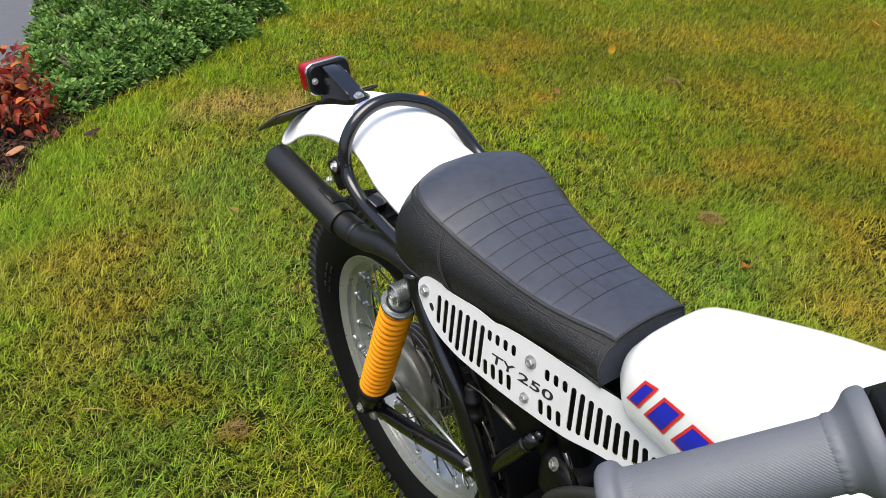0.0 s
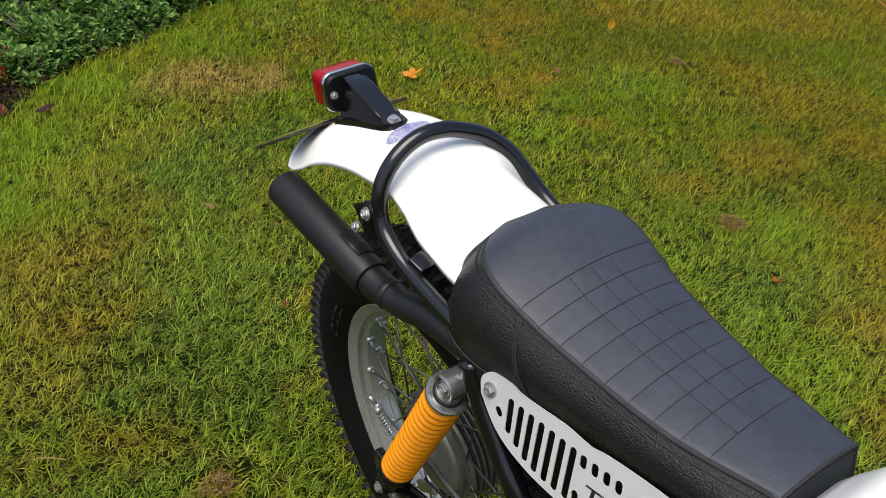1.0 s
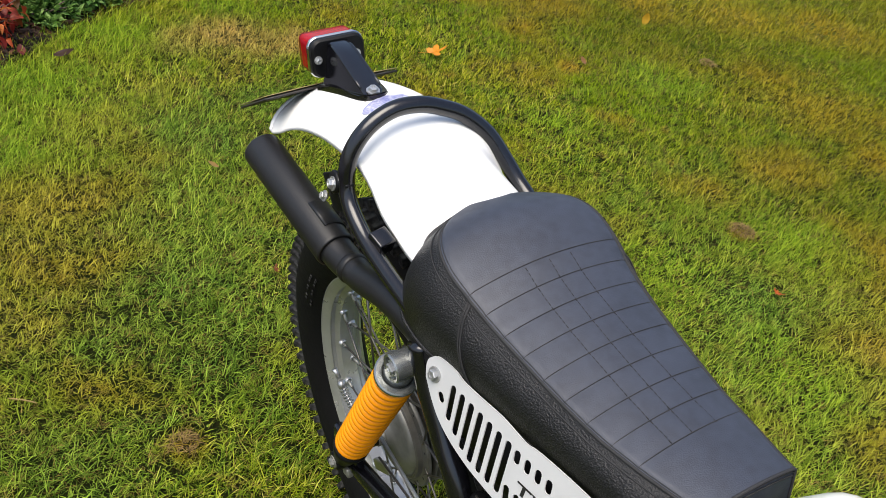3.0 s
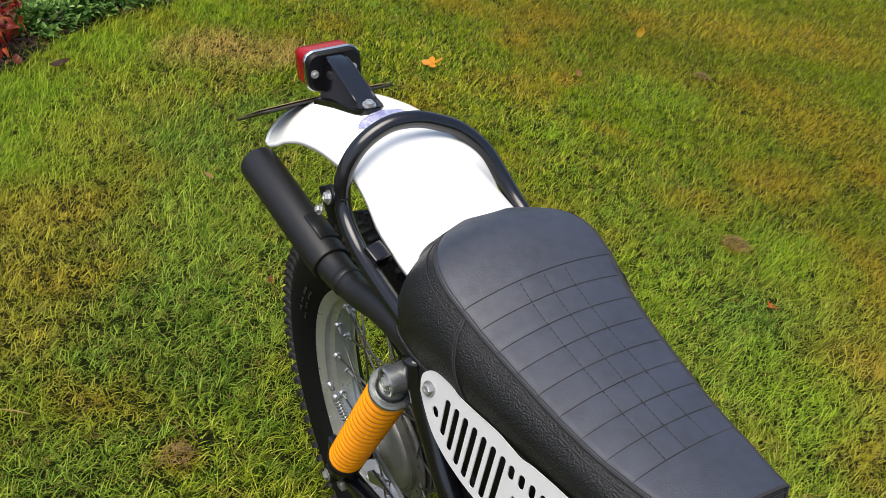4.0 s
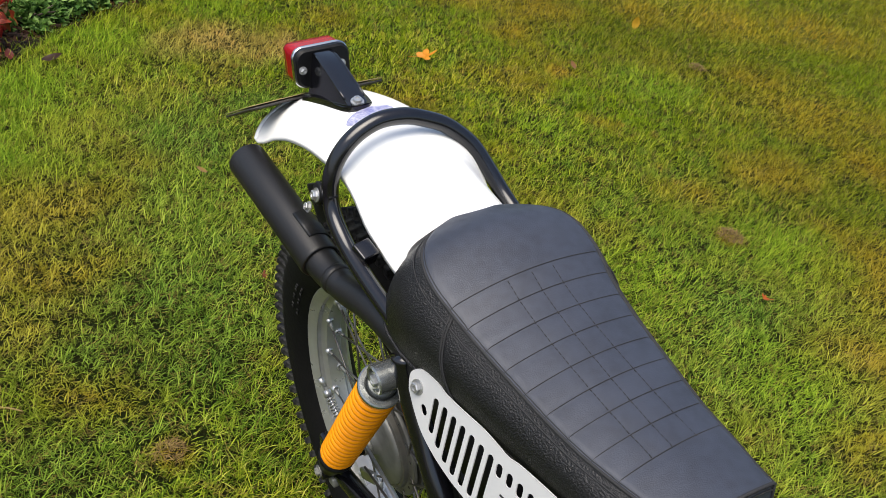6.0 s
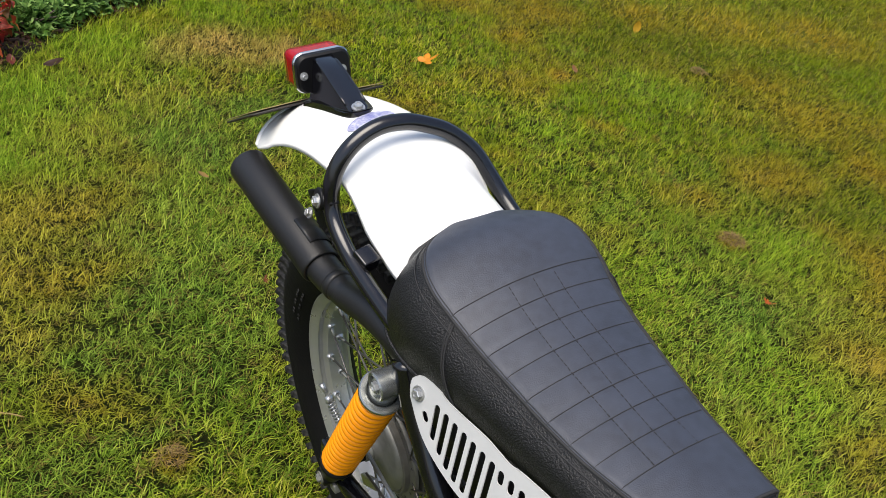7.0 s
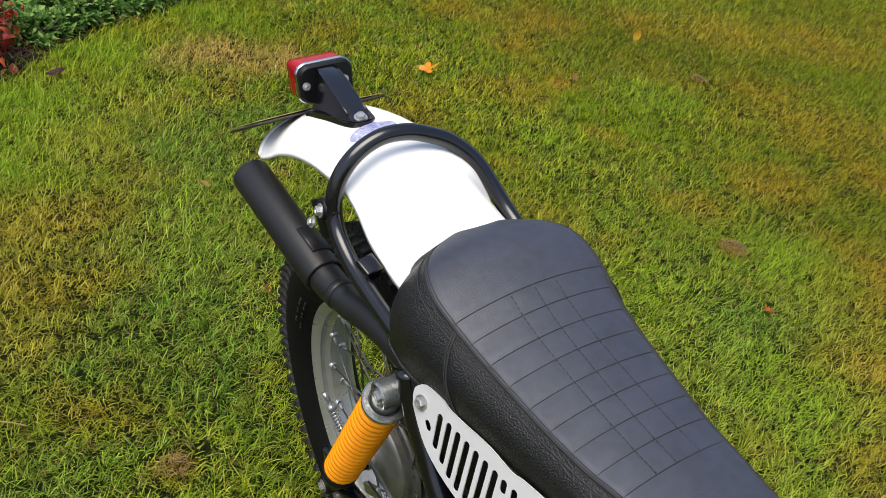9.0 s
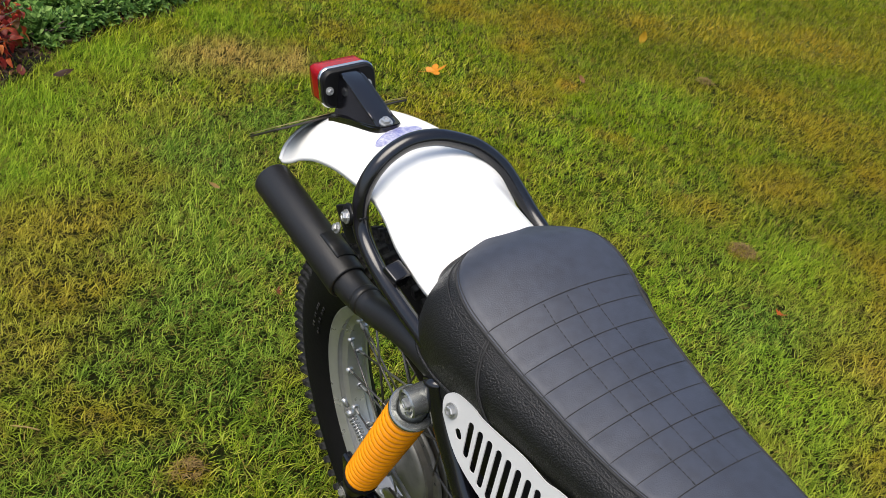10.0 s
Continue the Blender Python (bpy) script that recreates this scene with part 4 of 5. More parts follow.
def air_box():
    bm = bmesh.new()
    block(bm, (0.0, -0.345, 0.600), (0.115, 0.170, 0.150), pose(0, 0, 0, 6, 0, 0), 0.012)
    block(bm, (0.0, -0.520, 0.650), (0.075, 0.220, 0.050), None, 0.012)
    box = part("air_box", bm, M_PLASTIC, bike, "black plastic air box behind the side panel")
    rows = [[pan(s0, t, -0.012) for t in (lo, (lo + hi) / 2, hi)] for s0, lo, hi in ((0.014, -0.022, 0.012), (0.04, -0.040, 0.014), (0.10, -0.055, 0.012), (0.20, -0.063, 0.012), (0.29, -0.058, 0.008), (0.41, -0.042, -0.012))]
    bm = bmesh.new()
    strip(bm, rows)
    thicken(bm, 0.004)
    part("backing_plate", bm, M_PLASTIC, box, "matt black plate behind the vents")
    # inner mudguard round the front of the wheel
    rows = []
    for i in range(15):
        a = radians(205 + 80 * i / 14)
        rows.append([(x, 0.352 * math.sin(a), HUB.z - 0.352 * math.cos(a)) for x in (-0.062, -0.055, 0, 0.055, 0.062)])
    rows = [[(x, y, z) for x, y, z in r] for r in rows]
    bm = bmesh.new()
    strip(bm, rows)
    thicken(bm, 0.003)
    part("inner_mudguard", bm, M_PLASTIC, box, "black plastic splash guard ahead of the wheel")
    bm = bmesh.new()
    lathe(bm, [(0, 0), (0.006, 0), (0.0095, 0.003), (0.0095, 0.020), (0.0115, 0.021), (0.0115, 0.027), (0.0090, 0.028), (0.0090, 0.045), (0.0105, 0.046), (0.0105, 0.055), (0.007, 0.058), (0.007, 0.085), (0, 0.086)], (-0.080, -0.290, 0.568), (0.02, -0.12, -0.97), 22)
    part("canister", bm, M_PLASTIC, box)
    bm = bmesh.new()
    tube(bm, spline([(-0.084, -0.290, 0.571), (-0.089, -0.300, 0.582), (-0.092, -0.335, 0.594), (-0.092, -0.360, 0.594)], 6), 0.0012, 6)
    tube(bm, [(-0.092, -0.360, 0.594), (-0.092, -0.385, 0.592), (-0.091, -0.402, 0.588)], [0.0030, 0.0034, 0.0025], 10)
    part("earth_wire", bm, M_DULLSTEEL, box, "bare wire with a plated connector")
    bm = bmesh.new()
    tube(bm, spline([(-0.085, -0.322, 0.530), (-0.082, -0.335, 0.505), (-0.080, -0.345, 0.470), (-0.078, -0.35, 0.44)], 5), 0.0013, 7)
    part("cable_end", bm, M_DULLSTEEL, box)
    return box


def engine():
    bm = bmesh.new()
    block(bm, (0.0, -0.53, 0.360), (0.19, 0.30, 0.155), None, 0.03)
    lathe(bm, [(0, -0.112), (0.05, -0.112), (0.062, -0.106), (0.066, -0.095), (0.066, -0.06), (0, -0.06)], (0, -0.50, 0.375), (1, 0, 0), 36)
    case = part("engine", bm, M_ENGINE, bike, "black and alloy two-stroke engine")
    for k in range(9):
        bm = bmesh.new()
        block(bm, (0.0, -0.60 - 0.003 * k, 0.445 + 0.016 * k), (0.14, 0.15, 0.004), pose(0, 0, 0, -8, 0, 0), 0.0015)
        part("cooling_fin", bm, M_ENGINE, case)
    bm = bmesh.new()
    lathe(bm, [(0, 0), (0.04, 0), (0.045, 0.01), (0.045, 0.13), (0.03, 0.15), (0, 0.15)], (0, -0.60, 0.43), (0, -0.1, 1), 24)
    part("cylinder", bm, M_ENGINE, case)
    bm = bmesh.new()
    block(bm, (-0.035, -0.452, 0.515), (0.070, 0.070, 0.080), pose(0, 0, 0, 8, 0, 0), 0.014)
    lathe(bm, [(0, -0.05), (0.02, -0.05), (0.022, -0.045), (0.022, 0.03), (0.026, 0.032), (0.026, 0.045), (0, 0.046)], (-0.035, -0.452, 0.560), (0, 0.05, 1), 22)
    part("carburettor", bm, M_ENGINE, case, "grimy black carburettor")
    bolt("head_bolt", (-0.074, -0.458, 0.566), (-1, 0.3, 0.4), case, 0.0060, M_ALLOY)
    bm = bmesh.new()
    tube(bm, [(-0.074, -0.476, 0.603), (-0.070, -0.495, 0.555)], 0.0035, 10)
    part("choke_rod", bm, M_BLACK, case)
    bm = bmesh.new()
    tube(bm, spline([(-0.066, -0.296, 0.31), (-0.070, -0.306, 0.370), (-0.073, -0.322, 0.421), (-0.075, -0.352, 0.476), (-0.075, -0.390, 0.5326), (-0.075, -0.408, 0.559)], 6), 0.0115, 16)
    k = part("kick_lever", bm, M_BLACK, case, "black kick-start lever")
    bm = bmesh.new()
    tube(bm, [(-0.075, -0.396, 0.541), (-0.075, -0.424, 0.583)], 0.0092, 16)
    lathe(bm, [(0, 0), (0.005, 0), (0.006, 0.002), (0.006, 0.012), (0, 0.013)], (-0.075, -0.427, 0.588), (-0.1, -0.55, 0.82), 14)
    part("lever_end", bm, M_BLACK, k)
    bm = bmesh.new()
    tube(bm, spline([(-0.098, -0.470, 0.520), (-0.101, -0.490, 0.558), (-0.100, -0.530, 0.602), (-0.098, -0.585, 0.640), (-0.095, -0.65, 0.655)], 6), [0.0085] * 25, 14)
    part("rubber_hose", bm, M_HOSE, case, "dark weathered rubber hose")
    return case


def brake_gear(arm):
    bm = bmesh.new()
    tube(bm, [(-0.068, -0.044, 0.388), (-0.090, -0.296, 0.430)], 0.0026, 8)
    part("brake_rod", bm, M_STEEL, arm, "plated rear brake rod")
    bm = bmesh.new()
    tube(bm, [(-0.088, 0.0, 0.328), (-0.052, 0.0, 0.328)], 0.0115, 16)
    part("axle_spacer", bm, M_BLACK, arm)
    bm = bmesh.new()
    lathe(bm, [(0, 0), (0.016, 0), (0.016, 0.004), (0.0135, 0.006), (0.0135, 0.012), (0, 0.012)], (-0.041, 0.0, 0.328), (-1, 0, 0), 24)
    part("axle_collar", bm, M_ALLOY, arm)
    # wing nut and spring on the cable end
    c, d = Vector((-0.068, 0.082, 0.372)), Vector((0.05, -0.75, -0.45)).normalized()
    bm = bmesh.new()
    lathe(bm, [(0, 0), (0.0065, 0), (0.0065, 0.009), (0, 0.009)], c, d, 12)
    tube(bm, [c + Vector((0, 0.004, 0.004)), c + Vector((-0.004, 0.012, 0.016))], [0.003, 0.0045], 8)
    tube(bm, [c + Vector((0, 0.0, -0.004)), c + Vector((0.004, 0.004, -0.014))], [0.003, 0.0045], 8)
    part("wing_nut", bm, M_STEEL, arm, "plated wing nut")
    u = d.orthogonal().normalized()
    w = d.cross(u)
    bm = bmesh.new()
    tube(bm, [c + d * (0.010 + 0.034 * k / 120) + 0.0052 * (math.cos(6.28319 * 7 * k / 120) * u + math.sin(6.28319 * 7 * k / 120) * w) for k in range(121)], 0.0011, 6)
    tube(bm, [c, c + d * 0.075], 0.0022, 8)
    part("return_spring", bm, M_STEEL, arm)
    bm = bmesh.new()
    tube(bm, [(-0.066, 0.035, 0.352), (-0.064, 0.0, 0.328)], 0.006, 10)
    part("brake_arm", bm, M_DULLALLOY, arm)
    bm = bmesh.new()
    tube(bm, [(-0.072, -0.050, 0.352), (-0.082, -0.305, 0.418)], 0.0018, 8)
    part("brake_cable", bm, M_DULLSTEEL, arm)
    bm = bmesh.new()
    block(bm, (-0.056, -0.030, 0.300), (0.008, 0.052, 0.017), pose(0, 0, 0, -38, 0, 0), 0.003)
    part("torque_arm_lug", bm, M_STEEL, arm, "bright alloy lug on the brake plate")
    bolt("arm_bolt", (-0.107, -0.165, 0.383), (-1, 0, 0.3), arm, 0.0035, M_BLACK)
    bm = bmesh.new()
    block(bm, (-0.0905, -0.300, 0.4315), (0.011, 0.026, 0.011), pose(0, 0, 0, -10, 0, 8), 0.002)
    lathe(bm, [(0, 0), (0.0045, 0), (0.0045, 0.003), (0.0025, 0.0032), (0.0025, 0.009), (0, 0.009)], (-0.096, -0.306, 0.4325), (-1, 0, 0.2), 10)
    part("rod_clevis", bm, M_STEEL, arm, "plated clevis at the end of the brake rod")
    bm = bmesh.new()
    tube(bm, spline([(-0.092, -0.276, 0.392), (-0.096, -0.284, 0.383), (-0.093, -0.288, 0.372), (-0.088, -0.282, 0.366), (-0.087, -0.274, 0.376), (-0.092, -0.276, 0.392)], 4), 0.0018, 6)
    part("pedal_spring_hook", bm, M_STEEL, arm)
    bm = bmesh.new()
    block(bm, (-0.1035, -0.0150, 0.3015), (0.009, 0.018, 0.014), pose(0, 0, 0, -20, 0, 0), 0.0025)
    tube(bm, [(-0.104, -0.010, 0.300), (-0.104, 0.026, 0.290)], 0.0030, 8)
    part("chain_adjuster", bm, M_ALLOY, arm, "dull alloy chain adjuster")


wheel()
seat()
mudguard_sticker(mudguard())
hoop_fittings(frame_hoop())
tail_light()
number_plate()
silencer_strap(exhaust())
shock()
brake_gear(swingarm())
frame_tubes()
air_box()
engine()
side_panel()
fuel_tank()
handlebar()


# ---- lawn ----
BED_EDGE = [(-1.36, -4.0), (-1.35, 2.32), (-1.40, 2.55), (-1.39, 2.89), (-1.21, 3.38), (-1.08, 4.21), (-1.13, 5.2), (-1.3, 9.0)]


def bed_x(y):
    return np.interp(y, [p[1] for p in BED_EDGE], [p[0] for p in BED_EDGE])


def leaf_shader(m, mix_out, rough=0.5, through_light=0.3, spec=0.3):
    """Reflecting and light-passing blade surface."""
    n, l = m.node_tree.nodes, m.node_tree.links
    b = n["Principled BSDF"]
    b.inputs["Roughness"].default_value = rough
    b.inputs["Specular IOR Level"].default_value = spec
    l.new(mix_out, b.inputs["Base Color"])
    tr = n.new("ShaderNodeBsdfTranslucent")
    l.new(mix_out, tr.inputs["Color"])
    ms = n.new("ShaderNodeMixShader")
    ms.inputs[0].default_value = through_light
    l.new(b.outputs[0], ms.inputs[1])
    l.new(tr.outputs[0], ms.inputs[2])
    l.new(ms.outputs[0], n["Material Output"].inputs[0])


def leaf_material(name, colours, rough=0.4, through_light=0.3, per="object"):
    m = bpy.data.materials.new(name)
    m.use_nodes = True
    n, l = m.node_tree.nodes, m.node_tree.links
    ramp = n.new("ShaderNodeValToRGB")
    src = n.new("ShaderNodeObjectInfo").outputs["Random"] if per == "object" else n.new("ShaderNodeNewGeometry").outputs["Random Per Island"]
    el = ramp.color_ramp.elements
    el[0].position, el[0].color = 0, (*colours[0], 1)
    el[1].position, el[1].color = 1, (*colours[-1], 1)
    for i, c in enumerate(colours[1:-1]):
        el.new((i + 1) / (len(colours) - 1)).color = (*c, 1)
    l.new(src, ramp.inputs[0])
    co = n.new("ShaderNodeTexCoord")
    t = n.new("ShaderNodeTexNoise")
    t.inputs["Scale"].default_value = 60
    l.new(co.outputs["Object"], t.inputs["Vector"])
    mx = n.new("ShaderNodeMix")
    mx.data_type, mx.blend_type = "RGBA", "MULTIPLY"
    mx.inputs[0].default_value = 0.5
    l.new(ramp.outputs[0], mx.inputs[6])
    l.new(t.outputs[0], mx.inputs[7])
    br = n.new("ShaderNodeBrightContrast")
    br.inputs["Bright"].default_value = 0.0
    l.new(mx.outputs[2], br.inputs[0])
    leaf_shader(m, br.outputs[0], rough, through_light, 0.2)
    return m


def grass_material():
    m = bpy.data.materials.new("lawn_grass")
    m.use_nodes = True
    n, l = m.node_tree.nodes, m.node_tree.links
    co = n.new("ShaderNodeTexCoord")
    geo = n.new("ShaderNodeNewGeometry")

    def noise_at(size, detail, lo, hi):
        t = n.new("ShaderNodeTexNoise")
        t.inputs["Scale"].default_value, t.inputs["Detail"].default_value = size, detail
        l.new(co.outputs["Object"], t.inputs["Vector"])
        r = n.new("ShaderNodeMapRange")
        r.inputs[1].default_value, r.inputs[2].default_value = lo, hi
        l.new(t.outputs[0], r.inputs[0])
        return r.outputs[0]

    def mix(fac, a, b):
        x = n.new("ShaderNodeMix")
        x.data_type = "RGBA"
        for sock, v in ((x.inputs[6], a), (x.inputs[7], b)):
            if isinstance(v, tuple):
                sock.default_value = (*v, 1)
            else:
                l.new(v, sock)
        if isinstance(fac, float):
            x.inputs[0].default_value = fac
        else:
            l.new(fac, x.inputs[0])
        return x.outputs[2]

    ramp = n.new("ShaderNodeValToRGB")
    for pos, col in ((0.0, (0.012, 0.030, 0.001)), (0.30, (0.090, 0.155, 0.003)), (0.62, (0.260, 0.325, 0.006)), (0.86, (0.440, 0.455, 0.025)), (1.0, (0.610, 0.540, 0.130))):
        e = ramp.color_ramp.elements.new(pos)
        e.color = (*col, 1)
    for e in list(ramp.color_ramp.elements):
        if e.color[0] in (0.0, 1.0):
            ramp.color_ramp.elements.remove(e)
    l.new(geo.outputs["Random Per Island"], ramp.inputs[0])
    straw = mix(geo.outputs["Random Per Island"], (0.260, 0.145, 0.008), (0.520, 0.325, 0.034))
    lush = mix(geo.outputs["Random Per Island"], (0.022, 0.062, 0.001), (0.300, 0.425, 0.008))
    c = mix(noise_at(1.7, 3, 0.42, 0.62), ramp.outputs[0], lush)
    # hand-sized clumps of cooler, darker and strawy growth
    cool = mix(geo.outputs["Random Per Island"], (0.026, 0.078, 0.003), (0.285, 0.420, 0.035))
    c = mix(noise_at(11, 3, 0.50, 0.66), c, cool)
    c = mix(noise_at(17, 2, 0.60, 0.74), c, mix(geo.outputs["Random Per Island"], (0.10, 0.070, 0.006), (0.52, 0.37, 0.06)))
    dry = n.new("ShaderNodeMath")
    dry.operation = "MULTIPLY"
    l.new(noise_at(2.3, 4, 0.50, 0.68), dry.inputs[0])
    dry.inputs[1].default_value = 0.45
    c = mix(dry.outputs[0], c, straw)
    # worn and scorched places
    wob = n.new("ShaderNodeTexNoise")
    wob.inputs["Scale"].default_value, wob.inputs["Detail"].default_value = 5.0, 5
    l.new(co.outputs["Object"], wob.inputs["Vector"])
    shift = n.new("ShaderNodeVectorMath")
    shift.operation = "MULTIPLY_ADD"
    shift.inputs[1].default_value = (0.34, 0.34, 0.0)
    l.new(wob.outputs["Color"], shift.inputs[0])
    l.new(co.outputs["Object"], shift.inputs[2])

    def patches(places, strength=0.5):
        """How far a spot lies inside any of the places, with ragged edges."""
        total = None
        for x, y, r in places:
            d = n.new("ShaderNodeVectorMath")
            d.operation = "DISTANCE"
            big = 0.17 if r > 0.1 else 0.0
            d.inputs[1].default_value = (x + big, y + big, 0.0)
            l.new(shift.outputs[0] if big else co.outputs["Object"], d.inputs[0])
            q = n.new("ShaderNodeMapRange")
            q.inputs[1].default_value, q.inputs[2].default_value, q.inputs[3].default_value, q.inputs[4].default_value = r, r * 0.2, 0.0, strength if big else 0.85
            l.new(d.outputs["Value"], q.inputs[0])
            if total is None:
                total = q.outputs[0]
            else:
                a = n.new("ShaderNodeMath")
                a.operation = "MAXIMUM"
                l.new(total, a.inputs[0])
                l.new(q.outputs[0], a.inputs[1])
                total = a.outputs[0]
        return total

    pale = mix(geo.outputs["Random Per Island"], (0.042, 0.100, 0.008), (0.345, 0.485, 0.085))
    c = mix(patches(PALE, 0.46), c, pale)
    olive = mix(geo.outputs["Random Per Island"], (0.022, 0.040, 0.001), (0.205, 0.215, 0.010))
    c = mix(patches(OLIVE, 0.68), c, olive)
    bleached = mix(geo.outputs["Random Per Island"], (0.34, 0.272, 0.0238), (0.503, 0.388, 0.0544))
    c = mix(patches(SCORCHED, 0.48), c, straw)
    c = mix(patches(BLEACHED), c, bleached)
    tan = mix(geo.outputs["Random Per Island"], (0.462, 0.292, 0.068), (0.626, 0.422, 0.15))
    c = mix(patches(TAN, 0.72), c, tan)
    deep = mix(geo.outputs["Random Per Island"], (0.070, 0.165, 0.006), (0.33, 0.46, 0.028))
    c = mix(patches(LUSH, 0.75), c, deep)
    c = mix(patches(DEEP, 0.8), c, mix(geo.outputs["Random Per Island"], (0.018, 0.062, 0.004), (0.260, 0.415, 0.050)))
    leaf_shader(m, c, 0.55, 0.28, 0.08)
    return m


SCORCHED = [(1.15, 2.1, 0.3), (1.25, 2.5, 0.35), (0.72, 2.78, 0.16), (1.0, 3.05, 0.2), (0.285, 3.52, 0.08), (1.29, 3.64, 0.34), (1.09, 3.89, 0.22), (1.50, 3.67, 0.25), (0.2, 4.21, 0.27), (1.09, 4.58, 0.36), (0.65, 4.45, 0.26), (1.5, 4.67, 0.4), (-0.19, 4.15, 0.2), (0.07, 3.86, 0.22), (0.42, 3.17, 0.12), (-0.378, 1.378, 0.06), (0.80, 2.555, 0.06), (2.1, 3.1, 0.3), (2.3, 5.0, 0.6), (1.41, 3.25, 0.22), (0.99, 1.78, 0.16), (-0.92, 2.05, 0.26), (-0.82, 1.78, 0.22), (-0.82, 2.31, 0.18), (-0.55, 1.49, 0.14), (-0.26, 1.97, 0.1)]
PALE = [(-0.8, 1.95, 1.2), (0.95, 2.1, 1.2)]
OLIVE = [(0.6, 4.3, 1.3), (1.7, 4.9, 1.9), (1.3, 3.0, 1.05)]
LUSH = [(-1.25, 2.55, 0.28), (-1.18, 2.95, 0.32), (-1.05, 3.45, 0.25), (-0.95, 3.95, 0.3), (-1.14, 2.46, 0.22), (-1.15, 2.2, 0.3), (-1.0, 1.6, 0.22), (0.55, 2.25, 0.22), (0.64, 3.59, 0.25), (0.98, 2.55, 0.25), (0.85, 1.95, 0.2), (0.24, 3.0, 0.16)]
DEEP = [(-0.74, 2.44, 0.24), (-0.54, 1.78, 0.24), (-0.41, 1.62, 0.2), (-0.63, 1.58, 0.14), (-0.60, 2.75, 0.2), (-0.5, 1.2, 0.25), (0.80, 2.22, 0.16)]
TAN = [(-0.87, 3.14, 0.25), (-1.00, 3.04, 0.16), (-0.73, 3.22, 0.17)]
BLEACHED = [(-1.02, 1.95, 0.22), (-1.0, 1.75, 0.2), (-0.88, 1.58, 0.16), (-1.05, 2.35, 0.18)]


def blades(name, mat, zones, seed, label, lie=0.82, spread=0.36, bow=0.28, tufts=0.5, root=0.0):
    """Thin two-segment blades scattered over the lawn, in one mesh."""
    rng = np.random.default_rng(seed)
    xs, ys, ls, ws = [], [], [], []
    for x0, x1, y0, y1, per, length, width in zones:
        k = int((x1 - x0) * (y1 - y0) * per)
        x, y = rng.uniform(x0, x1, k), rng.uniform(y0, y1, k)
        # part of the blades stand in tufts
        each = 9
        t = int(k * tufts) // each
        tx, ty = rng.uniform(x0, x1, t), rng.uniform(y0, y1, t)
        x[:t * each] = np.repeat(tx, each) + rng.normal(0, 0.005 + width, t * each)
        y[:t * each] = np.repeat(ty, each) + rng.normal(0, 0.005 + width, t * each)
        # uneven growth
        g = 0.5 + 0.12 * np.sin(3.1 * x + 1.7 * y) + 0.12 * np.sin(5.3 * y - 2.2 * x + 1.0) + 0.2 * np.sin(11 * x + 7 * y)
        edge = np.clip(1 - (x - bed_x(y)) / 0.35, 0, 1)
        keep = x > bed_x(y) + rng.uniform(-0.05, 0.05, k)
        for sx, sy, r in SCORCHED:
            near = np.hypot(x - sx, y - sy) < r * 0.5
            g = np.where(near, g * 0.75, g)
        ln = length * (0.62 + 0.4 * np.clip(g, 0, 1.2)) * rng.uniform(0.5, 1.45, k) * (1 + 0.8 * edge)
        xs.append(x[keep]), ys.append(y[keep]), ls.append(ln[keep]), ws.append((width * rng.uniform(0.6, 1.4, k))[keep])
    x, y, ln, w = (np.concatenate(v) for v in (xs, ys, ls, ws))
    k = len(x)
    # neighbouring blades lean alike
    flow = 2.6 * np.sin(2.9 * x + 1.3 * np.sin(2.1 * y)) + 2.3 * np.sin(3.7 * y + 1.9 * x + 0.4) + 1.2 * np.sin(9.0 * x - 6.0 * y)
    a = flow * 0.1 + 2.2 * np.sin(41.0 * x + 11.0 * np.sin(17.0 * y)) * np.sin(37.0 * y + 9.0 * np.sin(23.0 * x)) + rng.normal(0, 1.0, k)
    tilt = np.clip(rng.normal(lie, spread, k), 0.0, 1.52)
    bend = tilt + np.abs(rng.normal(bow, bow * 0.8, k))
    dx, dy = np.cos(a), np.sin(a)
    tw = a + math.pi / 2 + rng.normal(0, 0.7, k)
    wx, wy = np.cos(tw) * w / 2, np.sin(tw) * w / 2
    h1, h2 = ln * 0.55, ln * 0.45
    m1 = np.stack([x + dx * h1 * np.sin(tilt), y + dy * h1 * np.sin(tilt), root + h1 * np.cos(tilt)], 1)
    tip = m1 + np.stack([dx * h2 * np.sin(bend), dy * h2 * np.sin(bend), np.maximum(h2 * np.cos(bend), -m1[:, 2] * 0.8)], 1)
    base = np.stack([x, y, np.full(k, root - 0.003)], 1)
    off = np.stack([wx, wy, np.zeros(k)], 1)
    v = np.stack([base - off, base + off, m1 - off * 0.9, m1 + off * 0.9, tip], 1).reshape(-1, 3)
    i = (np.arange(k) * 5)[:, None]
    loops = (i + np.array([[0, 1, 3, 2, 2, 3, 4]])).reshape(-1)
    starts = (np.arange(k)[:, None] * 7 + np.array([[0, 4]])).reshape(-1)
    me = bpy.data.meshes.new(name)
    me.vertices.add(len(v))
    me.vertices.foreach_set("co", v.astype(np.float32).ravel())
    me.loops.add(len(loops))
    me.loops.foreach_set("vertex_index", loops.astype(np.int32))
    me.polygons.add(len(starts))
    me.polygons.foreach_set("loop_start", starts.astype(np.int32))
    me.update(calc_edges=True)
    me.materials.append(mat)
    return tagged(new(name, me), label, "grass", kind="stuff")


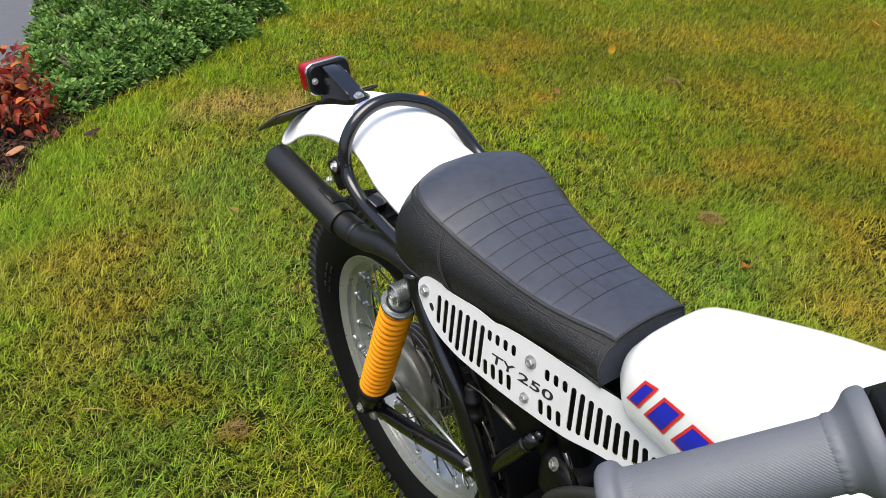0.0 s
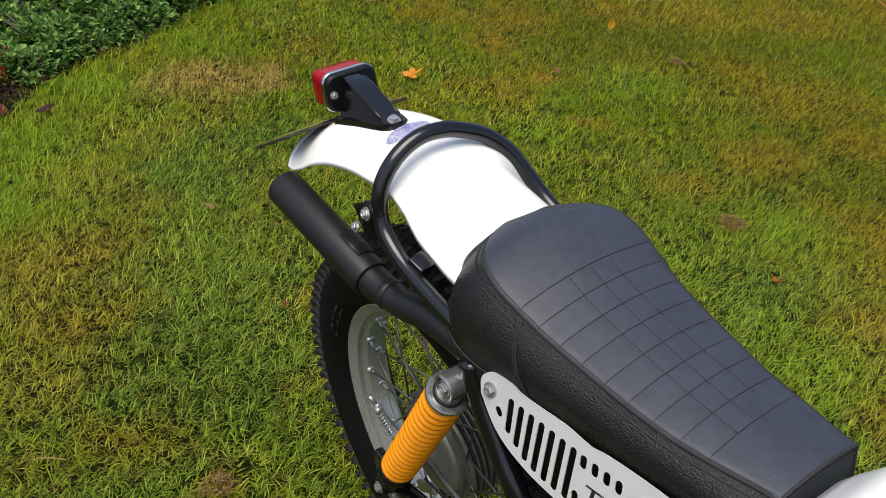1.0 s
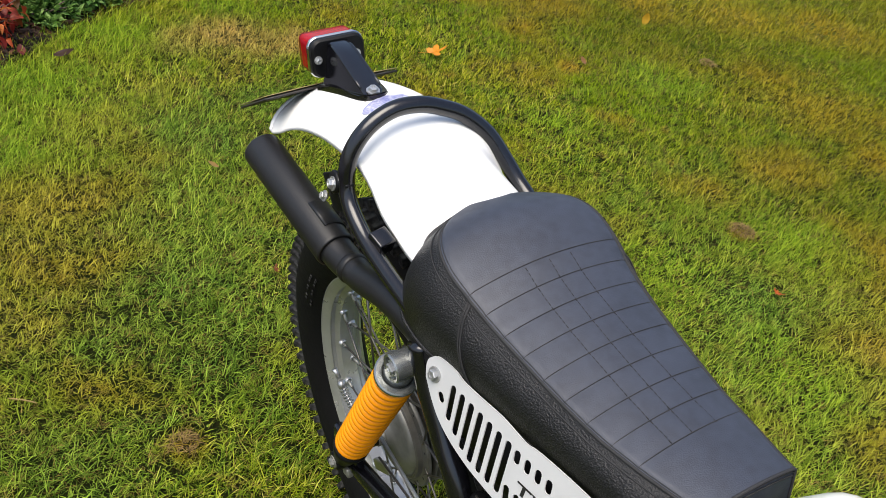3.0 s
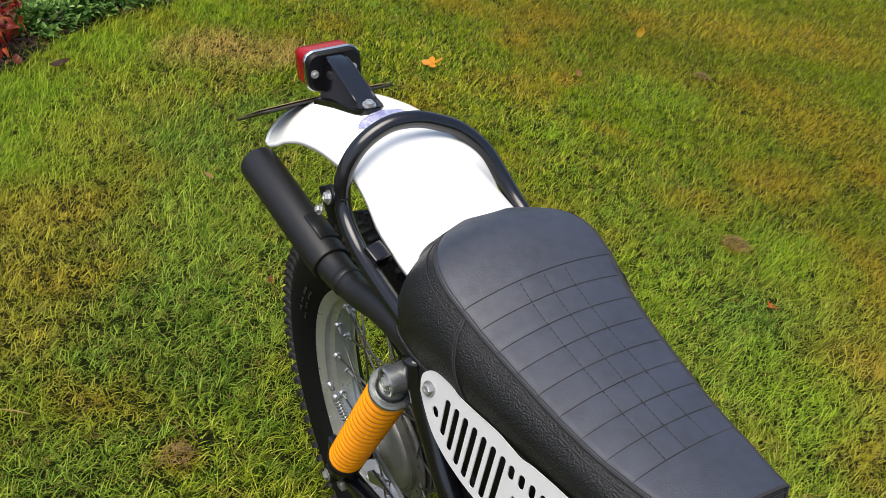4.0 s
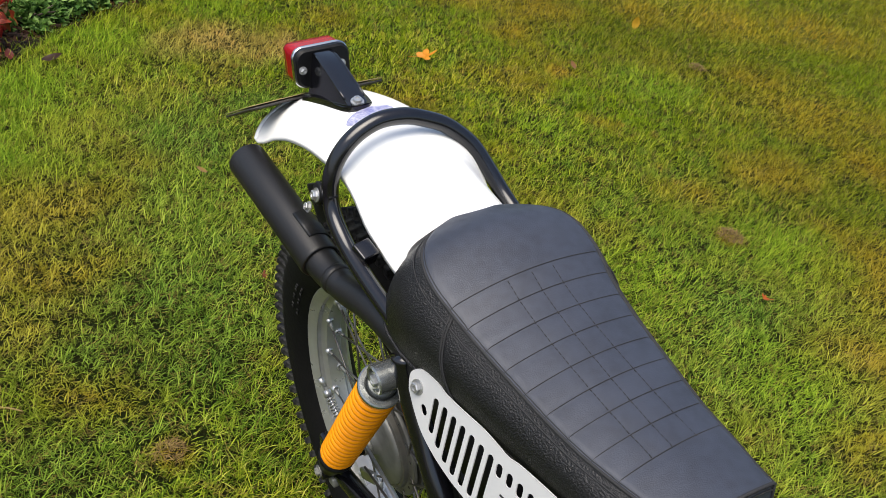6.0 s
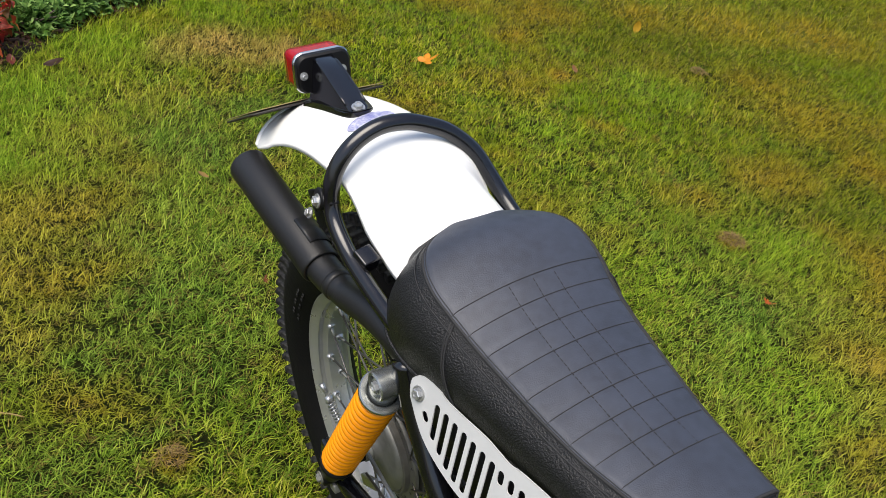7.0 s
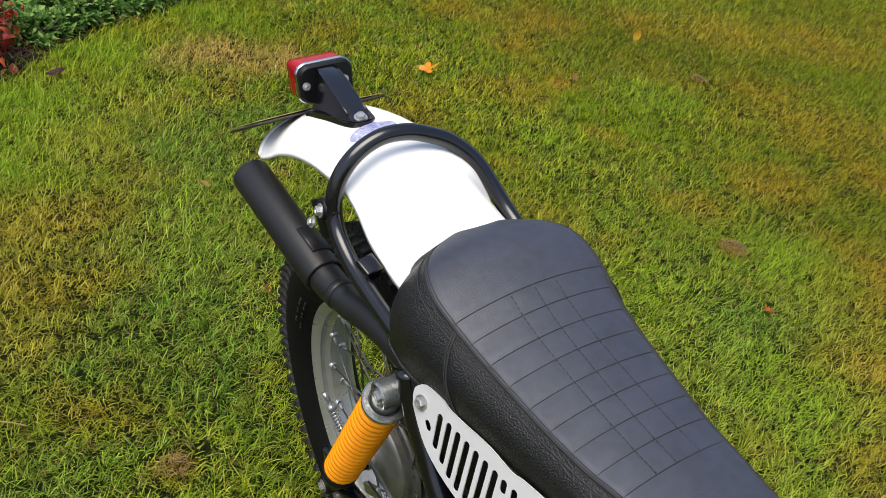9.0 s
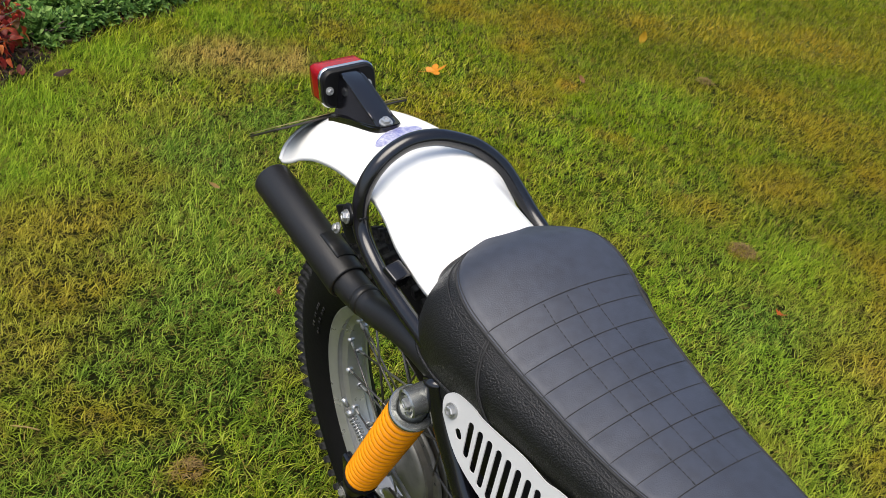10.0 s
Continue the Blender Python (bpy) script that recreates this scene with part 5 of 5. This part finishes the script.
M_GRASS = grass_material()
blades("grass", M_GRASS, [
    (-1.6, 1.25, 1.0, 2.7, 47000, 0.032, 0.0017),
    (-1.6, 1.7, 2.7, 3.5, 40000, 0.032, 0.0018),
    (-1.5, 2.1, 3.5, 4.4, 36000, 0.032, 0.0018),
    (-1.4, 2.7, 4.4, 6.0, 17000, 0.042, 0.0026),
    (-1.4, 4.2, 6.0, 7.5, 6000, 0.045, 0.0048),
    (-2.5, 7.0, 7.5, 13.0, 900, 0.055, 0.012),
    (1.25, 2.0, 0.4, 2.7, 14000, 0.036, 0.0032),
    (-1.6, 1.25, 0.4, 1.0, 14000, 0.036, 0.0032),
    (1.7, 2.6, 2.7, 3.5, 13000, 0.038, 0.0034),
    (2.1, 3.0, 3.5, 4.4, 13000, 0.038, 0.0034),
    (2.0, 3.4, 0.4, 2.7, 6000, 0.042, 0.005),
    (2.6, 5.0, 2.7, 3.5, 3500, 0.042, 0.007),
    (3.0, 5.5, 3.5, 4.4, 3500, 0.042, 0.007),
    (2.7, 7.0, 4.4, 6.0, 2200, 0.05, 0.009),
    (4.2, 7.0, 6.0, 7.5, 1500, 0.05, 0.010),
    (-1.6, 3.4, -1.5, 0.4, 4500, 0.042, 0.006),
    (3.4, 5.5, -4.0, 2.7, 1800, 0.045, 0.008),
    (-1.6, 3.4, -4.0, -1.5, 1800, 0.045, 0.008),
], 5, "short damp lawn grass, green with yellowed blades", lie=0.98, spread=0.40, bow=0.20)
# dead clippings and thatch between the blades
blades("lawn_thatch", leaf_material("dry_thatch", [(0.050, 0.040, 0.005), (0.16, 0.120, 0.016), (0.34, 0.265, 0.060), (0.100, 0.085, 0.010), (0.065, 0.075, 0.008)], 0.75, 0.12, "island"), [
    (-1.5, 1.3, 0.95, 2.7, 9000, 0.028, 0.0013),
    (-1.4, 2.0, 2.7, 4.4, 6000, 0.028, 0.0018),
    (-1.3, 2.7, 4.4, 6.5, 3000, 0.034, 0.0032),
], 11, "dry brown thatch and clippings lying in the lawn", lie=1.38, spread=0.10, bow=0.10, tufts=0.35, root=0.006)


# ---- flower bed, drive and planting ----
def strip_sheet(name, pairs, mat, z, label, category, bumps=0.0, steps=40, across=14, seed=1):
    """A sheet between two lines given as (y, x from, x to)."""
    rng = random.Random(seed)
    ys = [p[0] for p in pairs]
    bm = bmesh.new()
    rows = []
    for i in range(steps + 1):
        y = ys[0] + (ys[-1] - ys[0]) * i / steps
        a, b = np.interp(y, ys, [p[1] for p in pairs]), np.interp(y, ys, [p[2] for p in pairs])
        rows.append([(a + (b - a) * k / across, y, z + (noise.noise((a * 3 + (b - a) * 3 * k / across, y * 3, 0)) * bumps + rng.uniform(-0.4, 0.4) * bumps if 0 < k < across else -0.02 * (bumps > 0))) for k in range(across + 1)])
    strip(bm, rows)
    return tagged(part(name, bm, mat), label, category, kind="structure")


M_SOIL = material("dark_mulch_soil", (0.0306, 0.0218, 0.0177), 0.9, vary=0.35, scale=60, bump=1.0, bump_scale=70, second=(0.0102, 0.00748, 0.0068), amount=0.9, spec=0.1)
M_TARMAC = material("grey_driveway", (0.074, 0.076, 0.088), 0.8, vary=0.12, scale=120, bump=0.4, bump_scale=240)
M_STONE = material("pale_edging_stone", (0.116, 0.109, 0.102), 0.8, vary=0.25, scale=50, bump=0.5, bump_scale=90)
strip_sheet("flower_bed", [(p[1], -1.94, p[0] + 0.03) for p in BED_EDGE], M_SOIL, 0.012, "dark mulched flower bed along the lawn", "flower bed", 0.012, 130, 26)
strip_sheet("driveway", [(-16.0, -14.0, -1.91), (16.0, -14.0, -1.91)], M_TARMAC, 0.006, "grey tarmac drive behind the bed", "driveway")


def pebble(at, size, seed, name, label, category, mat, group=""):
    rng = random.Random(seed)
    bm = bmesh.new()
    bmesh.ops.create_icosphere(bm, subdivisions=3, radius=1)
    off = Vector((seed * 3.1, seed, 0))
    for v in bm.verts:
        v.co *= 1 + 0.28 * noise.noise(v.co * 1.3 + off) + 0.1 * noise.noise(v.co * 4 + off)
        v.co = Vector((v.co.x * size[0], v.co.y * size[1], v.co.z * size[2]))
    ob = part(name, bm, mat)
    ob.matrix_world = pose(*at, 0, 0, rng.uniform(0, 180))
    return tagged(ob, label, category, group)


for k, (x, y, sz) in enumerate(((-1.85, 3.46, 0.045), (-1.88, 3.26, 0.035), (-1.90, 3.62, 0.03), (-1.87, 3.05, 0.03))):
    pebble((x, y, sz * 0.4), (sz * 1.2, sz, sz * 0.7), k + 2, "edging_stone", "rough pale stone edging the bed", "stone", M_STONE, "stones edging the bed")


def leaf_mesh(name, length, width, curl, mat, fold=0.25):
    """A pointed leaf, folded along its rib and curled at the tip; it lies along y."""
    rows = []
    for i in range(7):
        f = i / 6
        w = width * 0.5 * math.sin(math.pi * min(1, f * 0.93 + 0.05)) ** 0.8
        z = curl * length * (f - 0.2) ** 2
        rows.append([(-w, length * f, z + w * fold), (0, length * f, z), (w, length * f, z + w * fold)])
    bm = bmesh.new()
    strip(bm, rows)
    me = bpy.data.meshes.new(name)
    bm.to_mesh(me)
    bm.free()
    me.materials.append(mat)
    for p in me.polygons:
        p.use_smooth = True
    return me


def lobed_leaf_mesh(name, length, width, curl, mat):
    """A five-lobed pointed leaf with a stalk, cupped and uneven."""
    bm = bmesh.new()
    hub = bm.verts.new((0, length * 0.38, 0))
    ring = []
    for k in range(20):
        a = 6.28319 * k / 20
        lobe = abs(math.cos(2.5 * a)) ** 1.3
        q = 0.24 + 0.40 * lobe * (0.72 + 0.28 * math.cos(a))
        x, y = math.sin(a) * q * width * 0.85, length * 0.38 + math.cos(a) * q * length
        ring.append(bm.verts.new((x, y, curl * (x * x + (y - length * 0.38) ** 2) / length + 0.06 * length * math.sin(3 * a + 1))))
    for k in range(20):
        bm.faces.new((hub, ring[k - 1], ring[k]))
    tube(bm, [(0, length * 0.36, 0.0006), (0.002, 0, 0.003), (0.008, -length * 0.35, 0.010)], [0.0009, 0.0008, 0.0007], 5)
    me = bpy.data.meshes.new(name)
    bm.to_mesh(me)
    bm.free()
    me.materials.append(mat)
    return me


M_BUSHLEAF = leaf_material("grey_green_leaf", [(0.028, 0.080, 0.016), (0.100, 0.215, 0.042), (0.20, 0.36, 0.080), (0.34, 0.50, 0.14), (0.15, 0.31, 0.040)], 0.55, 0.3, "island")
M_TWIG = material("brown_twig", (0.0612, 0.0408, 0.0306), 0.8, vary=0.3, scale=60)


def shrub(name, mounds, leaves, size, mat, label, seed):
    """A low spreading shrub: twigs from the base and many small three-part leaves over uneven mounds."""
    rng = np.random.default_rng(seed)
    bm = bmesh.new()
    for cx, cy, r, h in mounds:
        for k in range(9):
            a = rng.uniform(0, 6.283)
            e = Vector((cx + r * 0.8 * math.cos(a), cy + r * 0.8 * math.sin(a), h * rng.uniform(0.5, 0.9)))
            b = Vector((cx + r * 0.15 * math.cos(a), cy + r * 0.15 * math.sin(a), -0.01))
            tube(bm, [b, b.lerp(e, 0.5) + Vector((0, 0, h * 0.15)), e], [0.006, 0.004, 0.002], 6)
    stems = tagged(part(name, bm, M_TWIG), label, "shrub")
    total = sum(m[2] ** 2 for m in mounds)
    vs, faces = [], []
    for cx, cy, r, h in mounds:
        clumps = int(leaves * r * r / total / 14)
        for _ in range(clumps):
            a, q = rng.uniform(0, 6.283), math.sqrt(rng.uniform(0, 1))
            lump = 1 + 0.16 * math.sin(5 * a + cx * 9) + 0.1 * math.sin(9 * a + cy * 5)
            px, py = cx + r * lump * q * math.cos(a), cy + r * lump * q * math.sin(a)
            top = h * math.sqrt(max(0.03, 1 - q * q)) * (0.78 + 0.14 * math.sin(13 * px + 3) * math.cos(11 * py) + 0.12 * math.sin(31 * px) * math.sin(27 * py + 1))
            pz = top * (1.06 - abs(rng.normal(0, 0.30)))
            if pz < 0.02:
                continue
            out = Vector((math.cos(a) * q * 0.9, math.sin(a) * q * 0.9, 0.55)).normalized()
            stem = Vector((px, py, pz))
            for i in range(14):
                d = (out + Vector(rng.normal(0, 0.65, 3))).normalized()
                up = (Vector((0, 0, 1)) + Vector(rng.normal(0, 0.4, 3)))
                side = d.cross(up).normalized()
                base = stem + d * size * rng.uniform(0.1, 0.9) - out * size * 1.2 * rng.uniform(0, 1)
                L, W = size * rng.uniform(0.7, 1.25), size * rng.uniform(0.26, 0.44)
                up2 = side.cross(d)
                o = len(vs)
                vs += [base, base + d * L * 0.5 + side * W + up2 * W * 0.3, base + d * L - up2 * L * 0.12, base + d * L * 0.5 - side * W + up2 * W * 0.3]
                faces += [(o, o + 1, o + 2), (o, o + 2, o + 3)]
    me = bpy.data.meshes.new("foliage")
    me.from_pydata([tuple(v) for v in vs], [], faces)
    me.materials.append(mat)
    ob = new("foliage", me)
    ob.parent = stems
    tagged(ob, kind="stuff")
    return stems


shrub("low_shrub", [(-1.48, 2.97, 0.13, 0.10), (-1.46, 3.18, 0.17, 0.15), (-1.40, 3.50, 0.22, 0.19), (-1.62, 3.55, 0.18, 0.20), (-1.33, 3.88, 0.25, 0.21), (-1.62, 3.95, 0.24, 0.22), (-1.30, 4.32, 0.27, 0.23), (-1.64, 4.40, 0.30, 0.24), (-1.36, 4.85, 0.32, 0.26), (-1.78, 4.92, 0.30, 0.26), (-1.50, 5.35, 0.34, 0.28), (-1.84, 3.78, 0.14, 0.18), (-1.75, 3.48, 0.12, 0.16), (-1.66, 3.27, 0.12, 0.14), (-1.94, 4.15, 0.19, 0.20)], 112000, 0.025, M_BUSHLEAF, "low spreading grey-green shrub edging the lawn", 4)

RED_TONES = [(0.46, 0.045, 0.030), (0.11, 0.010, 0.012), (0.58, 0.12, 0.030), (0.22, 0.016, 0.020), (0.68, 0.22, 0.050), (0.085, 0.012, 0.010), (0.55, 0.065, 0.040), (0.11, 0.010, 0.012), (0.50, 0.13, 0.09), (0.20, 0.020, 0.015), (0.14, 0.09, 0.020)]
M_REDLEAF = leaf_material("autumn_red_leaf", RED_TONES, 0.4, 0.3)


def red_shrub(at, radius, height, count, seed):
    rng = random.Random(seed)
    bm = bmesh.new()
    tips = []
    for k in range(21):
        a, q = rng.uniform(0, 6.283), radius * rng.uniform(0.25, 1)
        e = Vector((q * math.cos(a), q * math.sin(a), height * rng.uniform(0.45, 0.95)))
        tube(bm, [(0.02 * math.cos(a), 0.02 * math.sin(a), -0.02), e * 0.55 + Vector((0, 0, 0.03)), e], [0.0035, 0.0025, 0.0014], 6)
        tips.append(e)
    base = tagged(part("red_shrub", bm, M_TWIG), "shrub with red and maroon autumn leaves in the bed", "shrub")
    base.matrix_world = pose(*at)
    meshes = [leaf_mesh("leaf", 0.033, 0.019, -0.8, M_REDLEAF, 0.5), leaf_mesh("leaf", 0.026, 0.016, -1.2, M_REDLEAF, 0.7), leaf_mesh("leaf", 0.039, 0.023, -0.5, M_REDLEAF, 0.35)]
    for k in range(count):
        e = tips[k % len(tips)] * rng.uniform(0.55, 1.04)
        ob = new("leaf", meshes[k % 3])
        ob.parent = base
        ob.matrix_local = Matrix.Translation(e + Vector((rng.gauss(0, 0.02), rng.gauss(0, 0.02), rng.gauss(0, 0.015)))) @ pose(0, 0, 0, rng.gauss(-12, 28), rng.gauss(0, 25), rng.uniform(0, 360))
    return base


red_shrub((-1.60, 2.74, 0.0), 0.21, 0.29, 297, 7)
red_shrub((-1.80, 2.66, 0.0), 0.22, 0.26, 297, 9)
red_shrub((-1.52, 2.66, 0.0), 0.13, 0.17, 220, 12)
red_shrub((-1.66, 2.82, 0.0), 0.18, 0.20, 297, 15)


# ---- bark mulch and litter on the bed ----
def bark_mulch(count, seed):
    """Small tilted flakes of bark and dead leaf over the soil, in one mesh."""
    rng = np.random.default_rng(seed)
    vs, faces = [], []
    for _ in range(count):
        y = rng.uniform(1.9, 3.3)
        x = rng.uniform(-1.92, float(bed_x(y)) + 0.01)
        c = Vector((x, y, rng.uniform(0.008, 0.026)))
        t = Matrix.Rotation(rng.uniform(0, 6.283), 3, "Z") @ Matrix.Rotation(rng.normal(0, 0.5), 3, "X") @ Matrix.Rotation(rng.normal(0, 0.5), 3, "Y")
        a, b, h = rng.uniform(0.006, 0.022), rng.uniform(0.003, 0.009), rng.uniform(0.0015, 0.004)
        o = len(vs)
        vs += [c + t @ Vector(p) for p in ((-a, -b * 0.6, -h), (a * 0.8, -b, -h), (a, b * 0.7, -h), (-a * 0.7, b, -h), (-a * 0.7, -b * 0.4, h), (a * 0.6, -b * 0.6, h), (a * 0.7, b * 0.5, h), (-a * 0.5, b * 0.6, h))]
        faces += [tuple(o + k for k in f) for f in ((4, 5, 6, 7), (0, 1, 5, 4), (1, 2, 6, 5), (2, 3, 7, 6), (3, 0, 4, 7))]
    me = bpy.data.meshes.new("bark_mulch")
    me.from_pydata([tuple(v) for v in vs], [], faces)
    me.materials.append(leaf_material("bark_flake", [(0.010, 0.007, 0.005), (0.030, 0.018, 0.012), (0.060, 0.030, 0.018), (0.018, 0.012, 0.009), (0.11, 0.045, 0.022), (0.014, 0.010, 0.008)], 0.8, 0.0, "island"))
    return tagged(new("bark_mulch", me), "dark bark mulch with bits of dead leaf on the bed", "mulch", kind="stuff")


bark_mulch(3800, 21)


# ---- fallen leaves ----
def fallen_leaf(at, length, width, colour, turn, label, tilt=(8, 5), curl=0.5, lobed=False):
    m = leaf_material("fallen_leaf", [colour, tuple(c * 0.75 for c in colour)], 0.45, 0.15)
    ob = new("fallen_leaf", lobed_leaf_mesh("fallen_leaf", length, width, curl, m) if lobed else leaf_mesh("fallen_leaf", length, width, curl, m, 0.35))
    ob.matrix_world = pose(at[0], at[1], at[2], tilt[0], tilt[1], turn) @ Matrix.Translation((0, -length / 2, 0))
    return tagged(ob, label, "leaf", "fallen leaves on the lawn")


for spec in (
    ((-0.203, 3.335, 0.030), 0.078, 0.074, (0.62, 0.235, 0.012), -75, "bright orange fallen leaf on the lawn", (14, 10), 0.6, True),
    ((0.604, 4.195, 0.026), 0.055, 0.036, (0.578, 0.34, 0.0204), 10, "yellow fallen leaf standing in the grass", (60, 10)),
    ((0.842, 2.262, 0.024), 0.024, 0.021, (0.42, 0.095, 0.016), 60, "small rust-red fallen leaf on the lawn", (16, -12), 0.8, True),
    ((-0.373, 1.912, 0.022), 0.020, 0.019, (0.17, 0.045, 0.014), 20, "tiny rust-brown fallen leaf in the grass", (10, 20), 0.9, True),
    ((-0.646, 2.271, 0.028), 0.030, 0.022, (0.374, 0.224, 0.068), 100, "small pale brown fallen leaf on the lawn"),
    ((-1.262, 2.705, 0.026), 0.058, 0.032, (0.0408, 0.019, 0.00952), -62, "curled dark brown dead leaf on the lawn", (4, 12), 0.5),
    ((-1.415, 2.487, 0.032), 0.066, 0.058, (0.422, 0.204, 0.109), -80, "pinkish tan fallen leaf on the soil"),
    ((2.127, 5.088, 0.030), 0.075, 0.045, (0.544, 0.204, 0.0272), 70, "orange fallen leaf lying far out on the lawn"),
    ((0.33, 3.55, 0.026), 0.038, 0.024, (0.238, 0.116, 0.0408), 30, "small brown fallen leaf on the lawn"),
    ((-1.37, 2.66, 0.030), 0.04, 0.025, (0.15, 0.0306, 0.0204), 40, "red fallen leaf at the edge of the bed"),
):
    fallen_leaf(*spec)


# ---- dead tufts in the lawn ----
M_DEAD = leaf_material("dead_grass", [(0.085, 0.050, 0.014), (0.20, 0.128, 0.038), (0.31, 0.215, 0.075), (0.13, 0.080, 0.022)], 0.7, 0.1, "island")


def dead_tuft(at, radius, count, seed):
    """A small heap of brown, curled dead blades."""
    rng = random.Random(seed)
    bm = bmesh.new()
    for _ in range(count):
        a, q = rng.uniform(0, 6.283), radius * math.sqrt(rng.random())
        b = Vector((q * math.cos(a), q * math.sin(a), 0.006 + 0.022 * (1 - q / radius) * rng.random()))
        t = rng.uniform(0, 6.283)
        d = Vector((math.cos(t), math.sin(t), rng.uniform(-0.15, 0.2)))
        side = d.cross(Vector((0, 0, 1))).normalized() * rng.uniform(0.0005, 0.0011)
        n1 = rng.uniform(0.005, 0.014)
        bend = Vector((rng.uniform(-0.4, 0.4), rng.uniform(-0.4, 0.4), -0.5))
        mid, tip = b + d * n1, b + d * n1 * 1.8 + bend * n1 * 0.5
        v = [bm.verts.new(p) for p in (b - side, b + side, mid + side, mid - side, tip)]
        bm.faces.new(v[:4])
        bm.faces.new((v[3], v[2], v[4]))
    ob = part("dead_tuft", bm, M_DEAD, smooth=False)
    ob.matrix_world = pose(*at)
    return tagged(ob, "small heap of brown dead grass in the lawn", "dead grass", "dead tufts in the lawn")


dead_tuft((0.800, 2.555, 0.010), 0.037, 300, 2)
dead_tuft((-0.378, 1.378, 0.008), 0.026, 90, 5)
dead_tuft((0.845, 3.855, 0.010), 0.035, 200, 8)


# ---- a straw lying in the grass ----
bm = bmesh.new()
tube(bm, spline([(-0.705, 1.385, 0.016), (-0.69, 1.383, 0.021), (-0.675, 1.386, 0.020), (-0.655, 1.390, 0.015)], 4), 0.0013, 6)
tagged(part("straw", bm, material("dry_straw", (0.25, 0.17, 0.05), 0.6, vary=0.2, scale=80)), "dry yellow straw lying in the grass", "straw")
